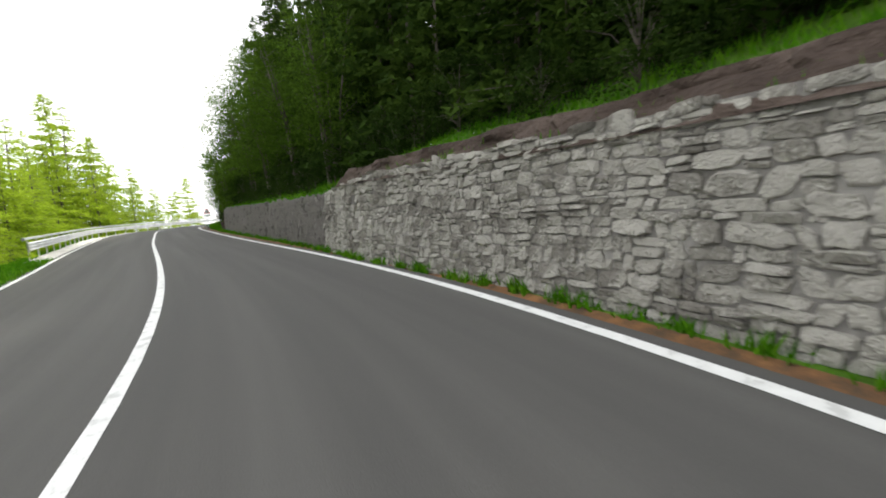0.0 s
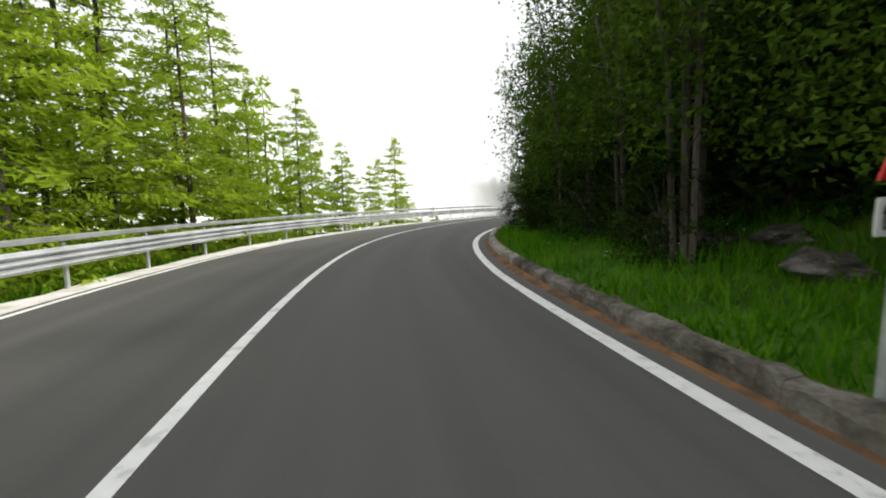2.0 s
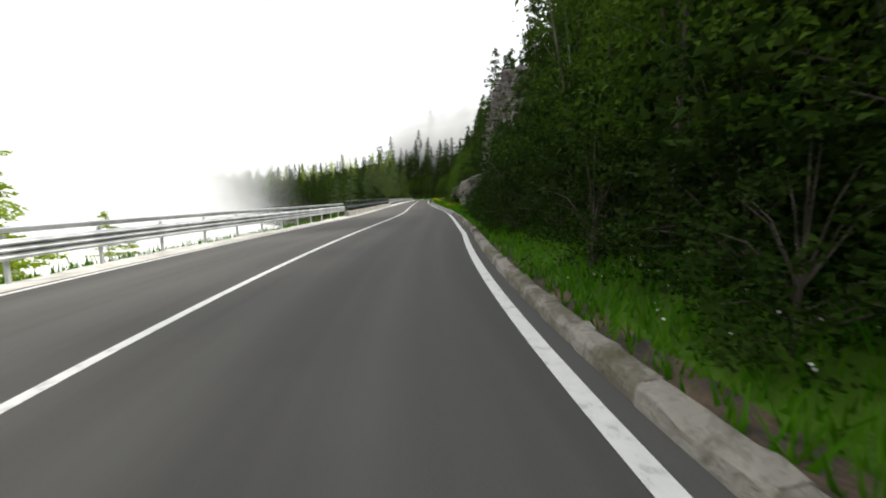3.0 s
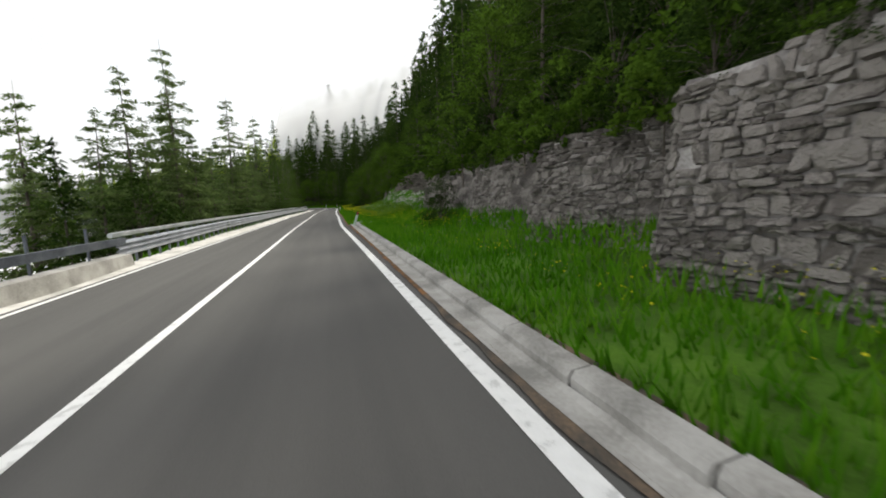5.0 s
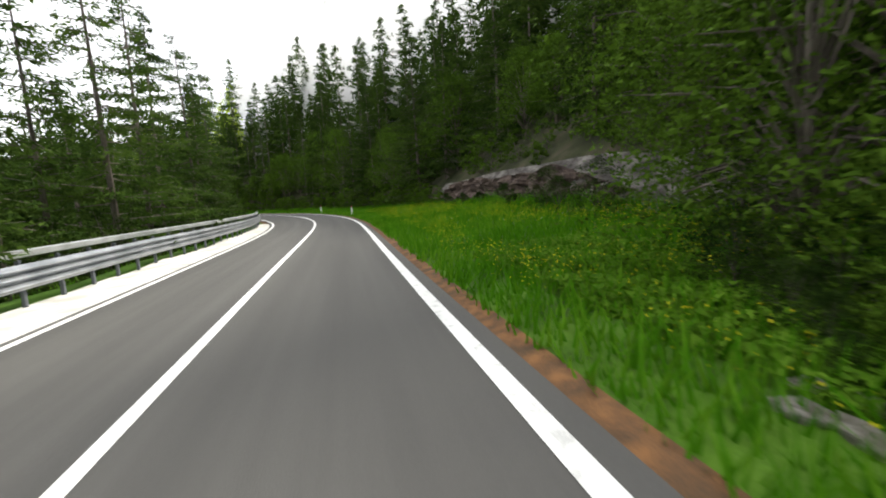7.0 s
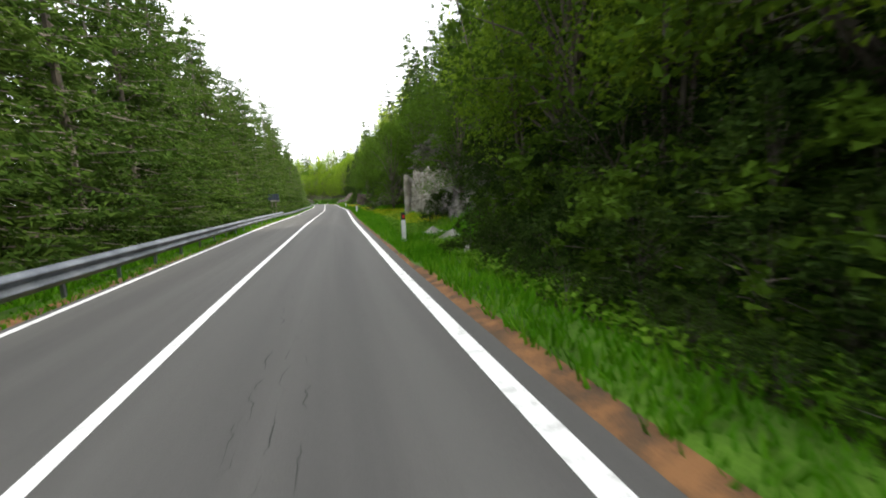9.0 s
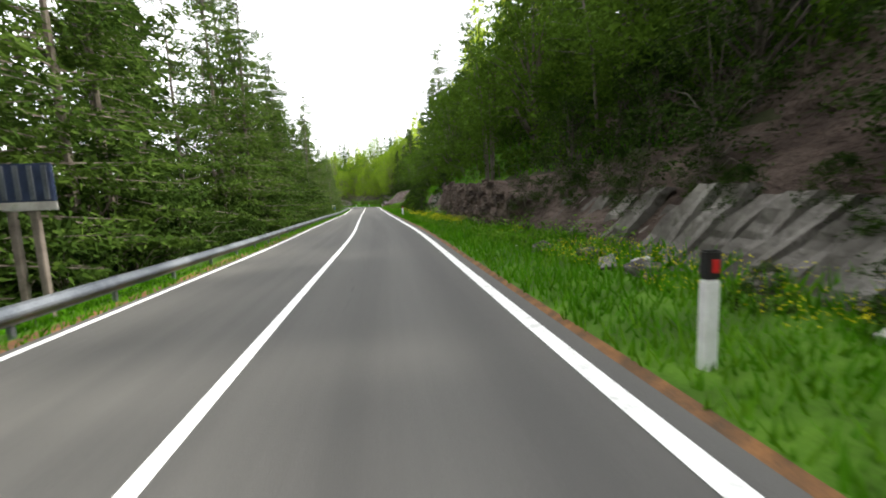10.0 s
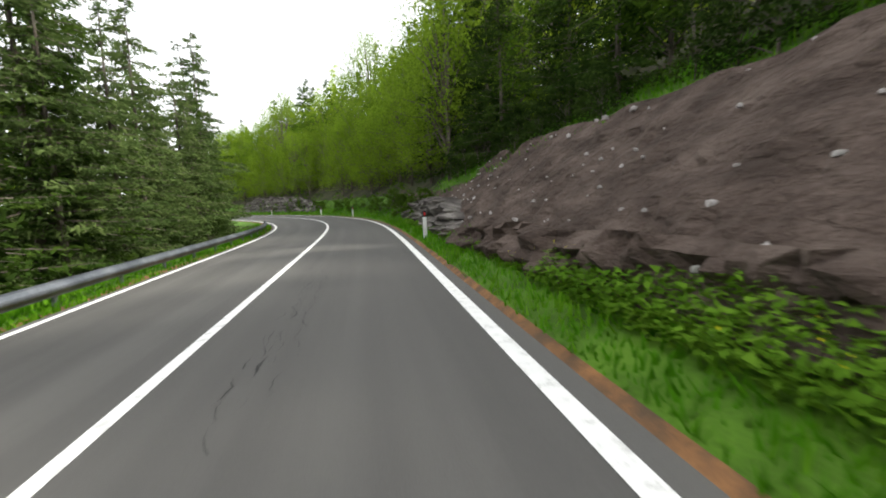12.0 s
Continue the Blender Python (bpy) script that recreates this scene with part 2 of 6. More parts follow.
M = {
    "asphalt": material("asphalt", [(0.084, 0.082, 0.079), (0.097, 0.094, 0.09), (0.112, 0.109, 0.104)], 1.0, 0.85, 0.4, 90),
    "paint": material("road_paint", [(0.6, 0.6, 0.59), (0.78, 0.78, 0.77), (0.8, 0.8, 0.79), (0.82, 0.82, 0.81), (0.84, 0.84, 0.83)], 7.0, 0.7, 0.2, 50),
    "gravel": material("pale_gravel", [(0.45, 0.44, 0.41), (0.62, 0.6, 0.57), (0.72, 0.7, 0.67)], 2, 0.95, 0.6, 70),
    "grit": material("brown_grit", [(0.06, 0.055, 0.048), (0.1, 0.08, 0.062), (0.17, 0.12, 0.08)], 2.5, 0.95, 0.7, 40),
    "needles": material("larch_needles", [(0.085, 0.056, 0.035), (0.155, 0.082, 0.04), (0.245, 0.12, 0.05)], 4.0, 0.95, 0.5, 60),
    "grass_soil": material("grassy_soil", [(0.036, 0.082, 0.006), (0.057, 0.132, 0.009), (0.085, 0.18, 0.014)], 1.2, 0.95, 0.6, 30),
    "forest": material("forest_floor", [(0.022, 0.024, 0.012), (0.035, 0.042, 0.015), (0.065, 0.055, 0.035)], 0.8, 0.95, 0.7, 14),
    "grass": material("grass_blades", [(0.042, 0.145, 0.005), (0.074, 0.228, 0.008), (0.126, 0.283, 0.016)], 0.5, 0.8, 0, 8, island=0.35, through_light=0.35),
    "rock": material("grey_rock", [(0.065, 0.058, 0.054), (0.13, 0.118, 0.11), (0.25, 0.232, 0.215)], 1.6, 0.92, 1.0, 18, stretch=(1, 1, 2.2), crag=3.0),
    "dark_rock": material("dark_red_rock", [(0.034, 0.0235, 0.0195), (0.072, 0.051, 0.042), (0.132, 0.1, 0.085)], 1.5, 0.92, 1.0, 18, stretch=(1, 1, 2.5), crag=3.0),
    "earth": material("brown_earth", [(0.044, 0.031, 0.025), (0.072, 0.052, 0.043), (0.116, 0.088, 0.074)], 1.1, 0.95, 1.0, 16, stretch=(1, 1, 1.8), crag=4.0),
    "mortar": material("mortar", [(0.14, 0.13, 0.125), (0.25, 0.238, 0.23), (0.44, 0.425, 0.41)], 1.6, 0.95, 0.8, 30),
    "stone": material("wall_stone", [(0.07, 0.061, 0.056), (0.135, 0.121, 0.113), (0.24, 0.22, 0.207)], 2.2, 0.92, 1.0, 26, island=0.45, obj=0.45, crag=16.0),
    # rock of the tunnel bore; the darkness inside is put into its colour
    "soot": material("gloomy_bore_rock", [(0.008, 0.008, 0.008), (0.016, 0.015, 0.014), (0.03, 0.028, 0.026)], 1.5, 0.95, 0.9, 14),
    "mossy": material("mossy_pale_stone", [(0.1, 0.1, 0.05), (0.2, 0.185, 0.15), (0.34, 0.315, 0.28)], 1.8, 0.95, 1.0, 16, obj=0.2, island=0.2, crag=2.5),
    "pebble": material("pale_pebble", [(0.3, 0.28, 0.27), (0.45, 0.43, 0.42)], 6, 0.9, 0.4, 40, obj=0.3),
    # leaf green darkened to hold the shade under the trees
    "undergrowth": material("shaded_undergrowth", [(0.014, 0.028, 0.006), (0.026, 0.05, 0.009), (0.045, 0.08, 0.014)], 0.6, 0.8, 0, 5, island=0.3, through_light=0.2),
    "mid_stone": material("weathered_wall_stone", [(0.085, 0.075, 0.068), (0.16, 0.145, 0.133), (0.28, 0.258, 0.24)], 2.2, 0.92, 1.0, 26, island=0.3, obj=0.3, crag=7.0),
    "pale_stone": material("pale_wall_stone", [(0.145, 0.13, 0.112), (0.21, 0.194, 0.172), (0.3, 0.284, 0.255), (0.43, 0.41, 0.37)], 1.1, 0.92, 1.0, 26, island=0.28, obj=0.28, crag=7.0),
    "ledge_rock": material("layered_rock", [(0.036, 0.03, 0.027), (0.078, 0.067, 0.06), (0.19, 0.17, 0.153)], 0.7, 0.93, 1.0, 16, island=0.5, obj=0.5, crag=5.0, stretch=(1, 1, 2.5)),
    "slab_rock": material("slab_rock", [(0.07, 0.064, 0.057), (0.145, 0.134, 0.122), (0.27, 0.255, 0.235)], 1.3, 0.93, 0.9, 14, island=0.14, obj=0.14, crag=2.5, stretch=(1, 1, 0.6)),
    "scree_stone": material("scree_stone", [(0.17, 0.162, 0.148), (0.29, 0.277, 0.258), (0.46, 0.445, 0.42)], 1.2, 0.93, 0.8, 20, island=0.45, crag=5.0),
    "pale_mortar": material("pale_mortar", [(0.12, 0.112, 0.104), (0.2, 0.189, 0.177), (0.3, 0.286, 0.27)], 1.4, 0.95, 0.8, 24),
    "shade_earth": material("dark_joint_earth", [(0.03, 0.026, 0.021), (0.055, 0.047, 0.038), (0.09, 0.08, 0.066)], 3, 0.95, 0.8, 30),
    "plaster": material("stained_cement", [(0.2, 0.175, 0.14), (0.36, 0.33, 0.28), (0.5, 0.47, 0.41)], 0.9, 0.93, 0.6, 9, crag=1.6),
    "concrete": material("concrete", [(0.22, 0.215, 0.2), (0.33, 0.32, 0.3), (0.42, 0.41, 0.39)], 2, 0.92, 0.5, 35),
    "steel": material("galvanised_steel", [(0.42, 0.44, 0.46), (0.56, 0.58, 0.6), (0.68, 0.7, 0.73)], 1.5, 0.36, 0.05, 30, metal=0.6),
    "aged_steel": material("aged_steel", [(0.08, 0.09, 0.11), (0.13, 0.145, 0.17), (0.2, 0.215, 0.24)], 1.5, 0.5, 0.1, 30, metal=0.6),
    "old_kerb": material("weathered_kerb", [(0.05, 0.045, 0.035), (0.12, 0.11, 0.09), (0.22, 0.205, 0.18)], 2.5, 0.95, 0.9, 22),
    "dull_steel": material("dull_steel", [(0.26, 0.28, 0.31), (0.36, 0.38, 0.42), (0.46, 0.48, 0.52)], 1.5, 0.34, 0.06, 30, metal=0.85),
    "white": material("white_plastic", [(0.66, 0.66, 0.65), (0.8, 0.8, 0.79)], 5, 0.5, 0.05, 30),
    "black": material("black_plastic", [(0.015, 0.015, 0.015), (0.03, 0.03, 0.03)], 5, 0.5, 0.05, 30),
    "red": material("red_sheet", [(0.5, 0.02, 0.02), (0.6, 0.03, 0.03)], 5, 0.4, 0.02, 30),
    "blue": material("blue_sheet", [(0.03, 0.08, 0.32), (0.04, 0.1, 0.4)], 5, 0.4, 0.02, 30),
    "dull_blue": material("dull_blue_sheet", [(0.02, 0.03, 0.06), (0.035, 0.05, 0.1)], 5, 0.6, 0.05, 30),
    "bark": material("bark", [(0.05, 0.042, 0.035), (0.10, 0.085, 0.07), (0.16, 0.14, 0.12)], 3, 0.95, 1.0, 20, stretch=(1, 1, 0.3)),
    "larch": material("larch_foliage", [(0.19, 0.29, 0.02), (0.29, 0.41, 0.03), (0.39, 0.52, 0.045)], 0.6, 0.8, 0, 5, island=0.25, obj=0.15, through_light=0.55),
    "spruce": material("spruce_foliage", [(0.016, 0.035, 0.007), (0.03, 0.058, 0.01), (0.052, 0.09, 0.014)], 0.6, 0.8, 0, 5, island=0.25, obj=0.15, through_light=0.25),
    "wood_larch": material("wood_larch_foliage", [(0.022, 0.046, 0.008), (0.039, 0.075, 0.012), (0.068, 0.115, 0.019)], 0.6, 0.8, 0, 5, island=0.25, obj=0.2, through_light=0.32),
    "grey_larch": material("grey_larch_foliage", [(0.05, 0.085, 0.025), (0.085, 0.13, 0.04), (0.13, 0.18, 0.06)], 0.6, 0.8, 0, 5, island=0.25, obj=0.15, through_light=0.35),
    "fresh_leaf": material("fresh_leaves", [(0.075, 0.14, 0.01), (0.125, 0.21, 0.015), (0.19, 0.29, 0.025)], 0.6, 0.7, 0, 5, island=0.3, obj=0.3, through_light=0.5),
    "leaf": material("broad_leaves", [(0.032, 0.068, 0.007), (0.056, 0.108, 0.01), (0.092, 0.165, 0.018)], 0.6, 0.7, 0, 5, island=0.3, obj=0.15, through_light=0.35),
    "weed": material("weed_leaves", [(0.05, 0.12, 0.009), (0.09, 0.19, 0.014), (0.14, 0.265, 0.024)], 0.6, 0.7, 0, 5, island=0.3, through_light=0.3),
    "yellow": material("yellow_petals", [(0.56, 0.52, 0.02), (0.72, 0.66, 0.03)], 5, 0.7, 0, 20, through_light=0.3),
    "mist": material("valley_mist", [(0.86, 0.87, 0.88), (0.9, 0.9, 0.9)], 0.01, 1.0, 0, 0.05),
    "pale_green": material("pale_green_plastic", [(0.45, 0.54, 0.47), (0.55, 0.64, 0.57)], 5, 0.5, 0.05, 30),
    "tar": material("tar", [(0.02, 0.02, 0.02), (0.035, 0.034, 0.033)], 6, 0.7, 0.1, 40),
    "wood": material("weathered_wood", [(0.12, 0.1, 0.085), (0.2, 0.17, 0.15)], 3, 0.9, 0.5, 25),
}


def cloud_material():
    """Thin white vapour, thicker with height and torn by noise."""
    m = bpy.data.materials.new("cloud")
    m.use_nodes = True
    n, l = m.node_tree.nodes, m.node_tree.links
    n.remove(n["Principled BSDF"])
    co, sep, ns = n.new("ShaderNodeTexCoord"), n.new("ShaderNodeSeparateXYZ"), n.new("ShaderNodeTexNoise")
    l.new(co.outputs["Object"], sep.inputs[0])
    l.new(co.outputs["Object"], ns.inputs["Vector"])
    ns.inputs["Scale"].default_value, ns.inputs["Detail"].default_value = 0.035, 4
    add, rng = n.new("ShaderNodeMath"), n.new("ShaderNodeMapRange")
    add.operation = "MULTIPLY_ADD"
    add.inputs[1].default_value = 26
    l.new(ns.outputs["Fac"], add.inputs[0])
    l.new(sep.outputs["Z"], add.inputs[2])
    rng.interpolation_type = "SMOOTHSTEP"
    rng.inputs["From Min"].default_value, rng.inputs["From Max"].default_value = 20, 36
    rng.inputs["To Max"].default_value = 0.93
    l.new(add.outputs[0], rng.inputs["Value"])
    thin, both = n.new("ShaderNodeMapRange"), n.new("ShaderNodeMath")
    thin.inputs["From Min"].default_value, thin.inputs["From Max"].default_value = 46, 33
    l.new(sep.outputs["Z"], thin.inputs["Value"])
    both.operation = "MULTIPLY"
    l.new(rng.outputs["Result"], both.inputs[0])
    l.new(thin.outputs["Result"], both.inputs[1])
    df, tl, half, tp, mix = (n.new("ShaderNode" + k) for k in ("BsdfDiffuse", "BsdfTranslucent", "MixShader", "BsdfTransparent", "MixShader"))
    for s in (df, tl):
        s.inputs["Color"].default_value = (0.95, 0.95, 0.96, 1)
    l.new(df.outputs[0], half.inputs[1])
    l.new(tl.outputs[0], half.inputs[2])
    l.new(both.outputs[0], mix.inputs[0])
    l.new(tp.outputs[0], mix.inputs[1])
    l.new(half.outputs[0], mix.inputs[2])
    l.new(mix.outputs[0], n["Material Output"].inputs["Surface"])
    return m


M["cloud"] = cloud_material()


def streak_asphalt():
    """The broad variation of the asphalt runs along the lanes: the map holds metres across and along."""
    n, l = M["asphalt"].node_tree.nodes, M["asphalt"].node_tree.links
    co = n.new("ShaderNodeTexCoord")
    mp = n.new("ShaderNodeMapping")
    mp.inputs["Scale"].default_value = (1.6, 0.05, 1)
    l.new(co.outputs["UV"], mp.inputs["Vector"])
    l.new(mp.outputs["Vector"], n["Noise Texture"].inputs["Vector"])


streak_asphalt()


# ---- the road's line ----
STEP = 0.5
S = np.arange(-45.0, 470.0, STEP)
_bend = np.interp(S, -15 + 6 * np.arange(len(BEND)), BEND) / 100
_bend[S < -15] = -0.02
TH = np.concatenate([[0], np.cumsum((_bend[1:] + _bend[:-1]) / 2 * STEP)])
I0 = int(45 / STEP)
TH -= TH[I0]
_mid = (TH[1:] + TH[:-1]) / 2
PX = np.concatenate([[0], np.cumsum(np.sin(_mid) * STEP)])
PY = np.concatenate([[0], np.cumsum(np.cos(_mid) * STEP)])
PX, PY = PX - PX[I0], PY - PY[I0]
WS = -15 + 30 * np.arange(len(HILL_SIDE))


def hill_edge(s):
    return float(np.interp(s, WS, HILL_SIDE))


def valley_edge(s):
    return float(np.interp(s, WS, VALLEY_SIDE))


def at(s, lat, z=0.0):
    """The place s metres along the road, lat metres to its right."""
    t = np.interp(s, S, TH)
    return Vector((np.interp(s, S, PX) + lat * math.cos(t), np.interp(s, S, PY) - lat * math.sin(t), z))


def heading(s):
    """Degrees about z that turn +y into the road's direction."""
    return -math.degrees(np.interp(s, S, TH))


def rail_off(s):
    """How far the barrier stands from the valley edge line."""
    return float(np.interp(s, [92, 126, 140, 190, 214, 216], [1.05, 1.05, 1.6, 1.6, 0.7, 0.6]))


# hill side, along the road: s, foot of the face, its height over the road, height of the face, how far it leans back, slope above
HILL = np.array([
    (-45, 4.9, 0.0, 1.8, 0.2, 0.5), (0, 4.45, 0.0, 1.85, 0.2, 0.5), (6, 4.0, 0.0, 1.9, 0.2, 0.45), (10.5, 4.2, 0.0, 1.5, 0.2, 0.5),
    (31.5, 4.3, 0.0, 1.5, 0.2, 0.5), (33, 4.6, 0.1, 1.5, 0.9, 0.6), (36.5, 4.8, 0.15, 1.4, 1.0, 0.6), (39, 6.4, 0.4, 1.0, 1.2, 0.7), (49, 6.0, 0.45, 0.6, 1.5, 0.7), (60, 5.4, 0.4, 0.5, 1.6, 0.7),
    (84, 5.2, 0.3, 0.6, 1.8, 0.7), (91, 6.6, 0.4, 3.5, 0.9, 1.0), (95, 6.9, 0.45, 6.0, 0.9, 0.9), (100.0, 7.5, 0.4, 6.0, 0.9, 0.9),
    (100.9, 16.0, 0.4, 6.0, 0.9, 0.9), (105.1, 16.0, 0.4, 6.0, 0.9, 0.9), (106.0, 7.0, 0.4, 2.6, 0.7, 0.9),
    (109, 6.1, 0.4, 2.3, 0.5, 0.55), (120, 6.3, 0.4, 2.0, 0.5, 0.55), (132, 6.1, 0.45, 1.9, 0.5, 0.6), (136, 6.4, 0.5, 1.2, 2.5, 0.6),
    (150, 6.0, 0.6, 1.6, 2.6, 0.7), (162, 7.5, 0.6, 1.7, 1.2, 0.7), (170, 8.5, 0.5, 2.0, 1.2, 0.7), (180, 9.0, 0.4, 1.2, 2.0, 0.7),
    (188, 8.6, 0.5, 1.8, 0.7, 0.8), (195, 8.5, 0.5, 1.8, 0.7, 0.8), (205, 7.0, 0.4, 1.5, 1.5, 0.8), (215, 6.5, 0.3, 1.0, 2.0, 0.8),
    (250, 4.6, 0.2, 0.8, 1.5, 0.8), (262, 4.9, 0.2, 1.2, 1.2, 0.8), (270, 5.6, 0.3, 2.3, 0.6, 0.8), (276, 5.9, 0.4, 2.6, 0.5, 0.8),
    (279, 7.2, 0.4, 2.3, 1.0, 0.8), (284, 7.0, 0.4, 2.2, 1.2, 0.8), (291, 5.2, 0.3, 2.0, 1.6, 0.8), (300, 4.7, 0.3, 1.6, 1.3, 0.8),
    (310, 4.1, 0.3, 1.35, 0.5, 0.8), (318, 4.5, 0.3, 1.3, 0.6, 0.8), (326, 4.8, 0.3, 1.7, 1.2, 0.7), (336, 5.2, 0.3, 1.9, 1.0, 0.8),
    (346, 5.4, 0.6, 0.7, 2.2, 0.6), (352, 5.1, 0.5, 1.1, 2.5, 0.6), (358, 4.6, 0.35, 1.7, 2.9, 0.6), (366, 4.2, 0.3, 2.5, 3.1, 0.55), (375, 4.1, 0.3, 2.3, 2.5, 0.6),
    (384, 4.6, 0.3, 1.4, 1.2, 0.7), (470, 6.0, 0.3, 1.2, 1.5, 0.8)])


def hill(s):
    return [float(np.interp(s, HILL[:, 0], HILL[:, k])) for k in range(1, 6)]


def ground_z(s, lat):
    """The height of the ground."""
    e, v = hill_edge(s), valley_edge(s)
    if lat > e:
        f, zf, high, back, slope = hill(s)
        if lat < f:
            return zf * ((lat - e) / (f - e)) ** 1.5 if f > e else 0.0
        if lat < f + back:
            return zf + high * (lat - f) / back
        d = lat - f - back
        far = float(np.interp(s, [-45, 60, 100, 240, 300, 340, 470], [25, 30, 36, 36, 22, 14, 10]))
        return zf + high + slope * min(d, far) + float(np.interp(s, [60, 90, 300], [0.12, -0.05, -0.1])) * max(0, d - far)
    if lat >= 0:
        return 0.0
    if lat > -v:
        return 0.2 * lat / v
    d = -lat - v
    flat = 1.6 + 0.8 * float(np.interp(s, [126, 140, 195, 208], [0, 1, 1, 0]))
    if d < flat:
        return -0.2 - 0.05 * d
    return -0.2 - 0.05 * flat - 0.55 * min(d - flat, 60) - 0.1 * max(0, d - flat - 60)


# ---- building helpers ----
def link(name, me, mats, parent=None, label="", smooth=False):
    ob = new(name, me)
    for m in mats if isinstance(mats, (list, tuple)) else [mats]:
        me.materials.append(M[m])
    if smooth:
        me.polygons.foreach_set("use_smooth", [True] * len(me.polygons))
    if parent is not None:
        ob.parent = parent
    if label:
        ob["label"] = label
    return ob


def mesh(name, verts, faces, mats, parent=None, label="", smooth=False, index=None):
    me = bpy.data.meshes.new(name)
    me.from_pydata([tuple(v) for v in verts], [], faces)
    ob = link(name, me, mats, parent, label, smooth)
    if index is not None:
        me.polygons.foreach_set("material_index", index)
    me.update()
    return ob


def part(name, bm, mat, parent=None, label="", smooth=False):
    me = bpy.data.meshes.new(name)
    bm.to_mesh(me)
    bm.free()
    return link(name, me, mat, parent, label, smooth)


def empty(name, m, label, category, group=""):
    ob = new(name)
    ob.matrix_world = m
    return tagged(ob, label, category, group)


def sweep(name, s0, s1, profile, mat, parent=None, label="", step=1.0, smooth=False, closed=False):
    """A section carried along the road; profile(s) gives (lat, z) pairs."""
    ss = np.linspace(s0, s1, max(2, int(abs(s1 - s0) / step) + 1))
    verts, faces = [], []
    k = 0
    for i, s in enumerate(ss):
        pr = profile(s)
        k = len(pr)
        verts += [at(s, a, z) for a, z in pr]
        if i:
            for j in range(k if closed else k - 1):
                a0, a1 = (i - 1) * k + j, (i - 1) * k + (j + 1) % k
                faces.append((a0, a1, a1 + k, a0 + k))
    if closed:
        faces += [tuple(range(k)), tuple(range(len(verts) - 1, len(verts) - 1 - k, -1))]
    return mesh(name, verts, faces, mat, parent, label, smooth)


def box(bm, x0, x1, y0, y1, z0, z1, bevel=0.0):
    r = bmesh.ops.create_cube(bm, size=1)
    bmesh.ops.transform(bm, verts=r["verts"], matrix=Matrix.LocRotScale(((x0 + x1) / 2, (y0 + y1) / 2, (z0 + z1) / 2), None, (x1 - x0, y1 - y0, z1 - z0)))
    if bevel:
        bmesh.ops.bevel(bm, geom=list({e for v in r["verts"] for e in v.link_edges}), offset=bevel, segments=2, affect="EDGES")
    return bm


def rod(bm, p0, p1, r0, r1, sides=8):
    p0, p1 = Vector(p0), Vector(p1)
    d = p1 - p0
    m = Matrix.Translation((p0 + p1) / 2) @ d.to_track_quat("Z", "Y").to_matrix().to_4x4()
    bmesh.ops.create_cone(bm, cap_ends=True, segments=sides, radius1=r0, radius2=r1, depth=d.length, matrix=m)
    return bm


# ---- carriageway ----
tagged(sweep("road", -45, 465, lambda s: [(hill_edge(s) + 0.28, -0.004), (0, 0.0), (-valley_edge(s) - 0.22, -0.204)], "asphalt", step=1.0),
       "grey worn asphalt mountain road", "road", kind="structure")
road = bpy.data.objects["road"].data
lane = road.uv_layers.new(name="lane")
for loop in road.loops:
    row, k = divmod(loop.vertex_index, 3)
    q = -45 + row * 1.0
    lane.data[loop.index].uv = ((hill_edge(q) + 0.28, 0, -valley_edge(q) - 0.22)[k], q)
tagged(sweep("centre_line", -45, 465, lambda s: [(0.06, 0.004), (-0.06, 0.004 - 0.004)], "paint"), "white painted line along the road's middle", "road marking", kind="structure")
tagged(sweep("edge_line_hill", -45, 465, lambda s: [(hill_edge(s) + 0.08, 0.004), (hill_edge(s) - 0.08, 0.004)], "paint"), "white painted edge line on the hill side", "road marking", kind="structure")
tagged(sweep("edge_line_valley", -45, 465, lambda s: [(l, 0.005 + 0.204 * l / (valley_edge(s) + 0.22)) for l in (-valley_edge(s) + 0.07, -valley_edge(s) - 0.07)], "paint"), "white painted edge line on the valley side", "road marking", kind="structure")


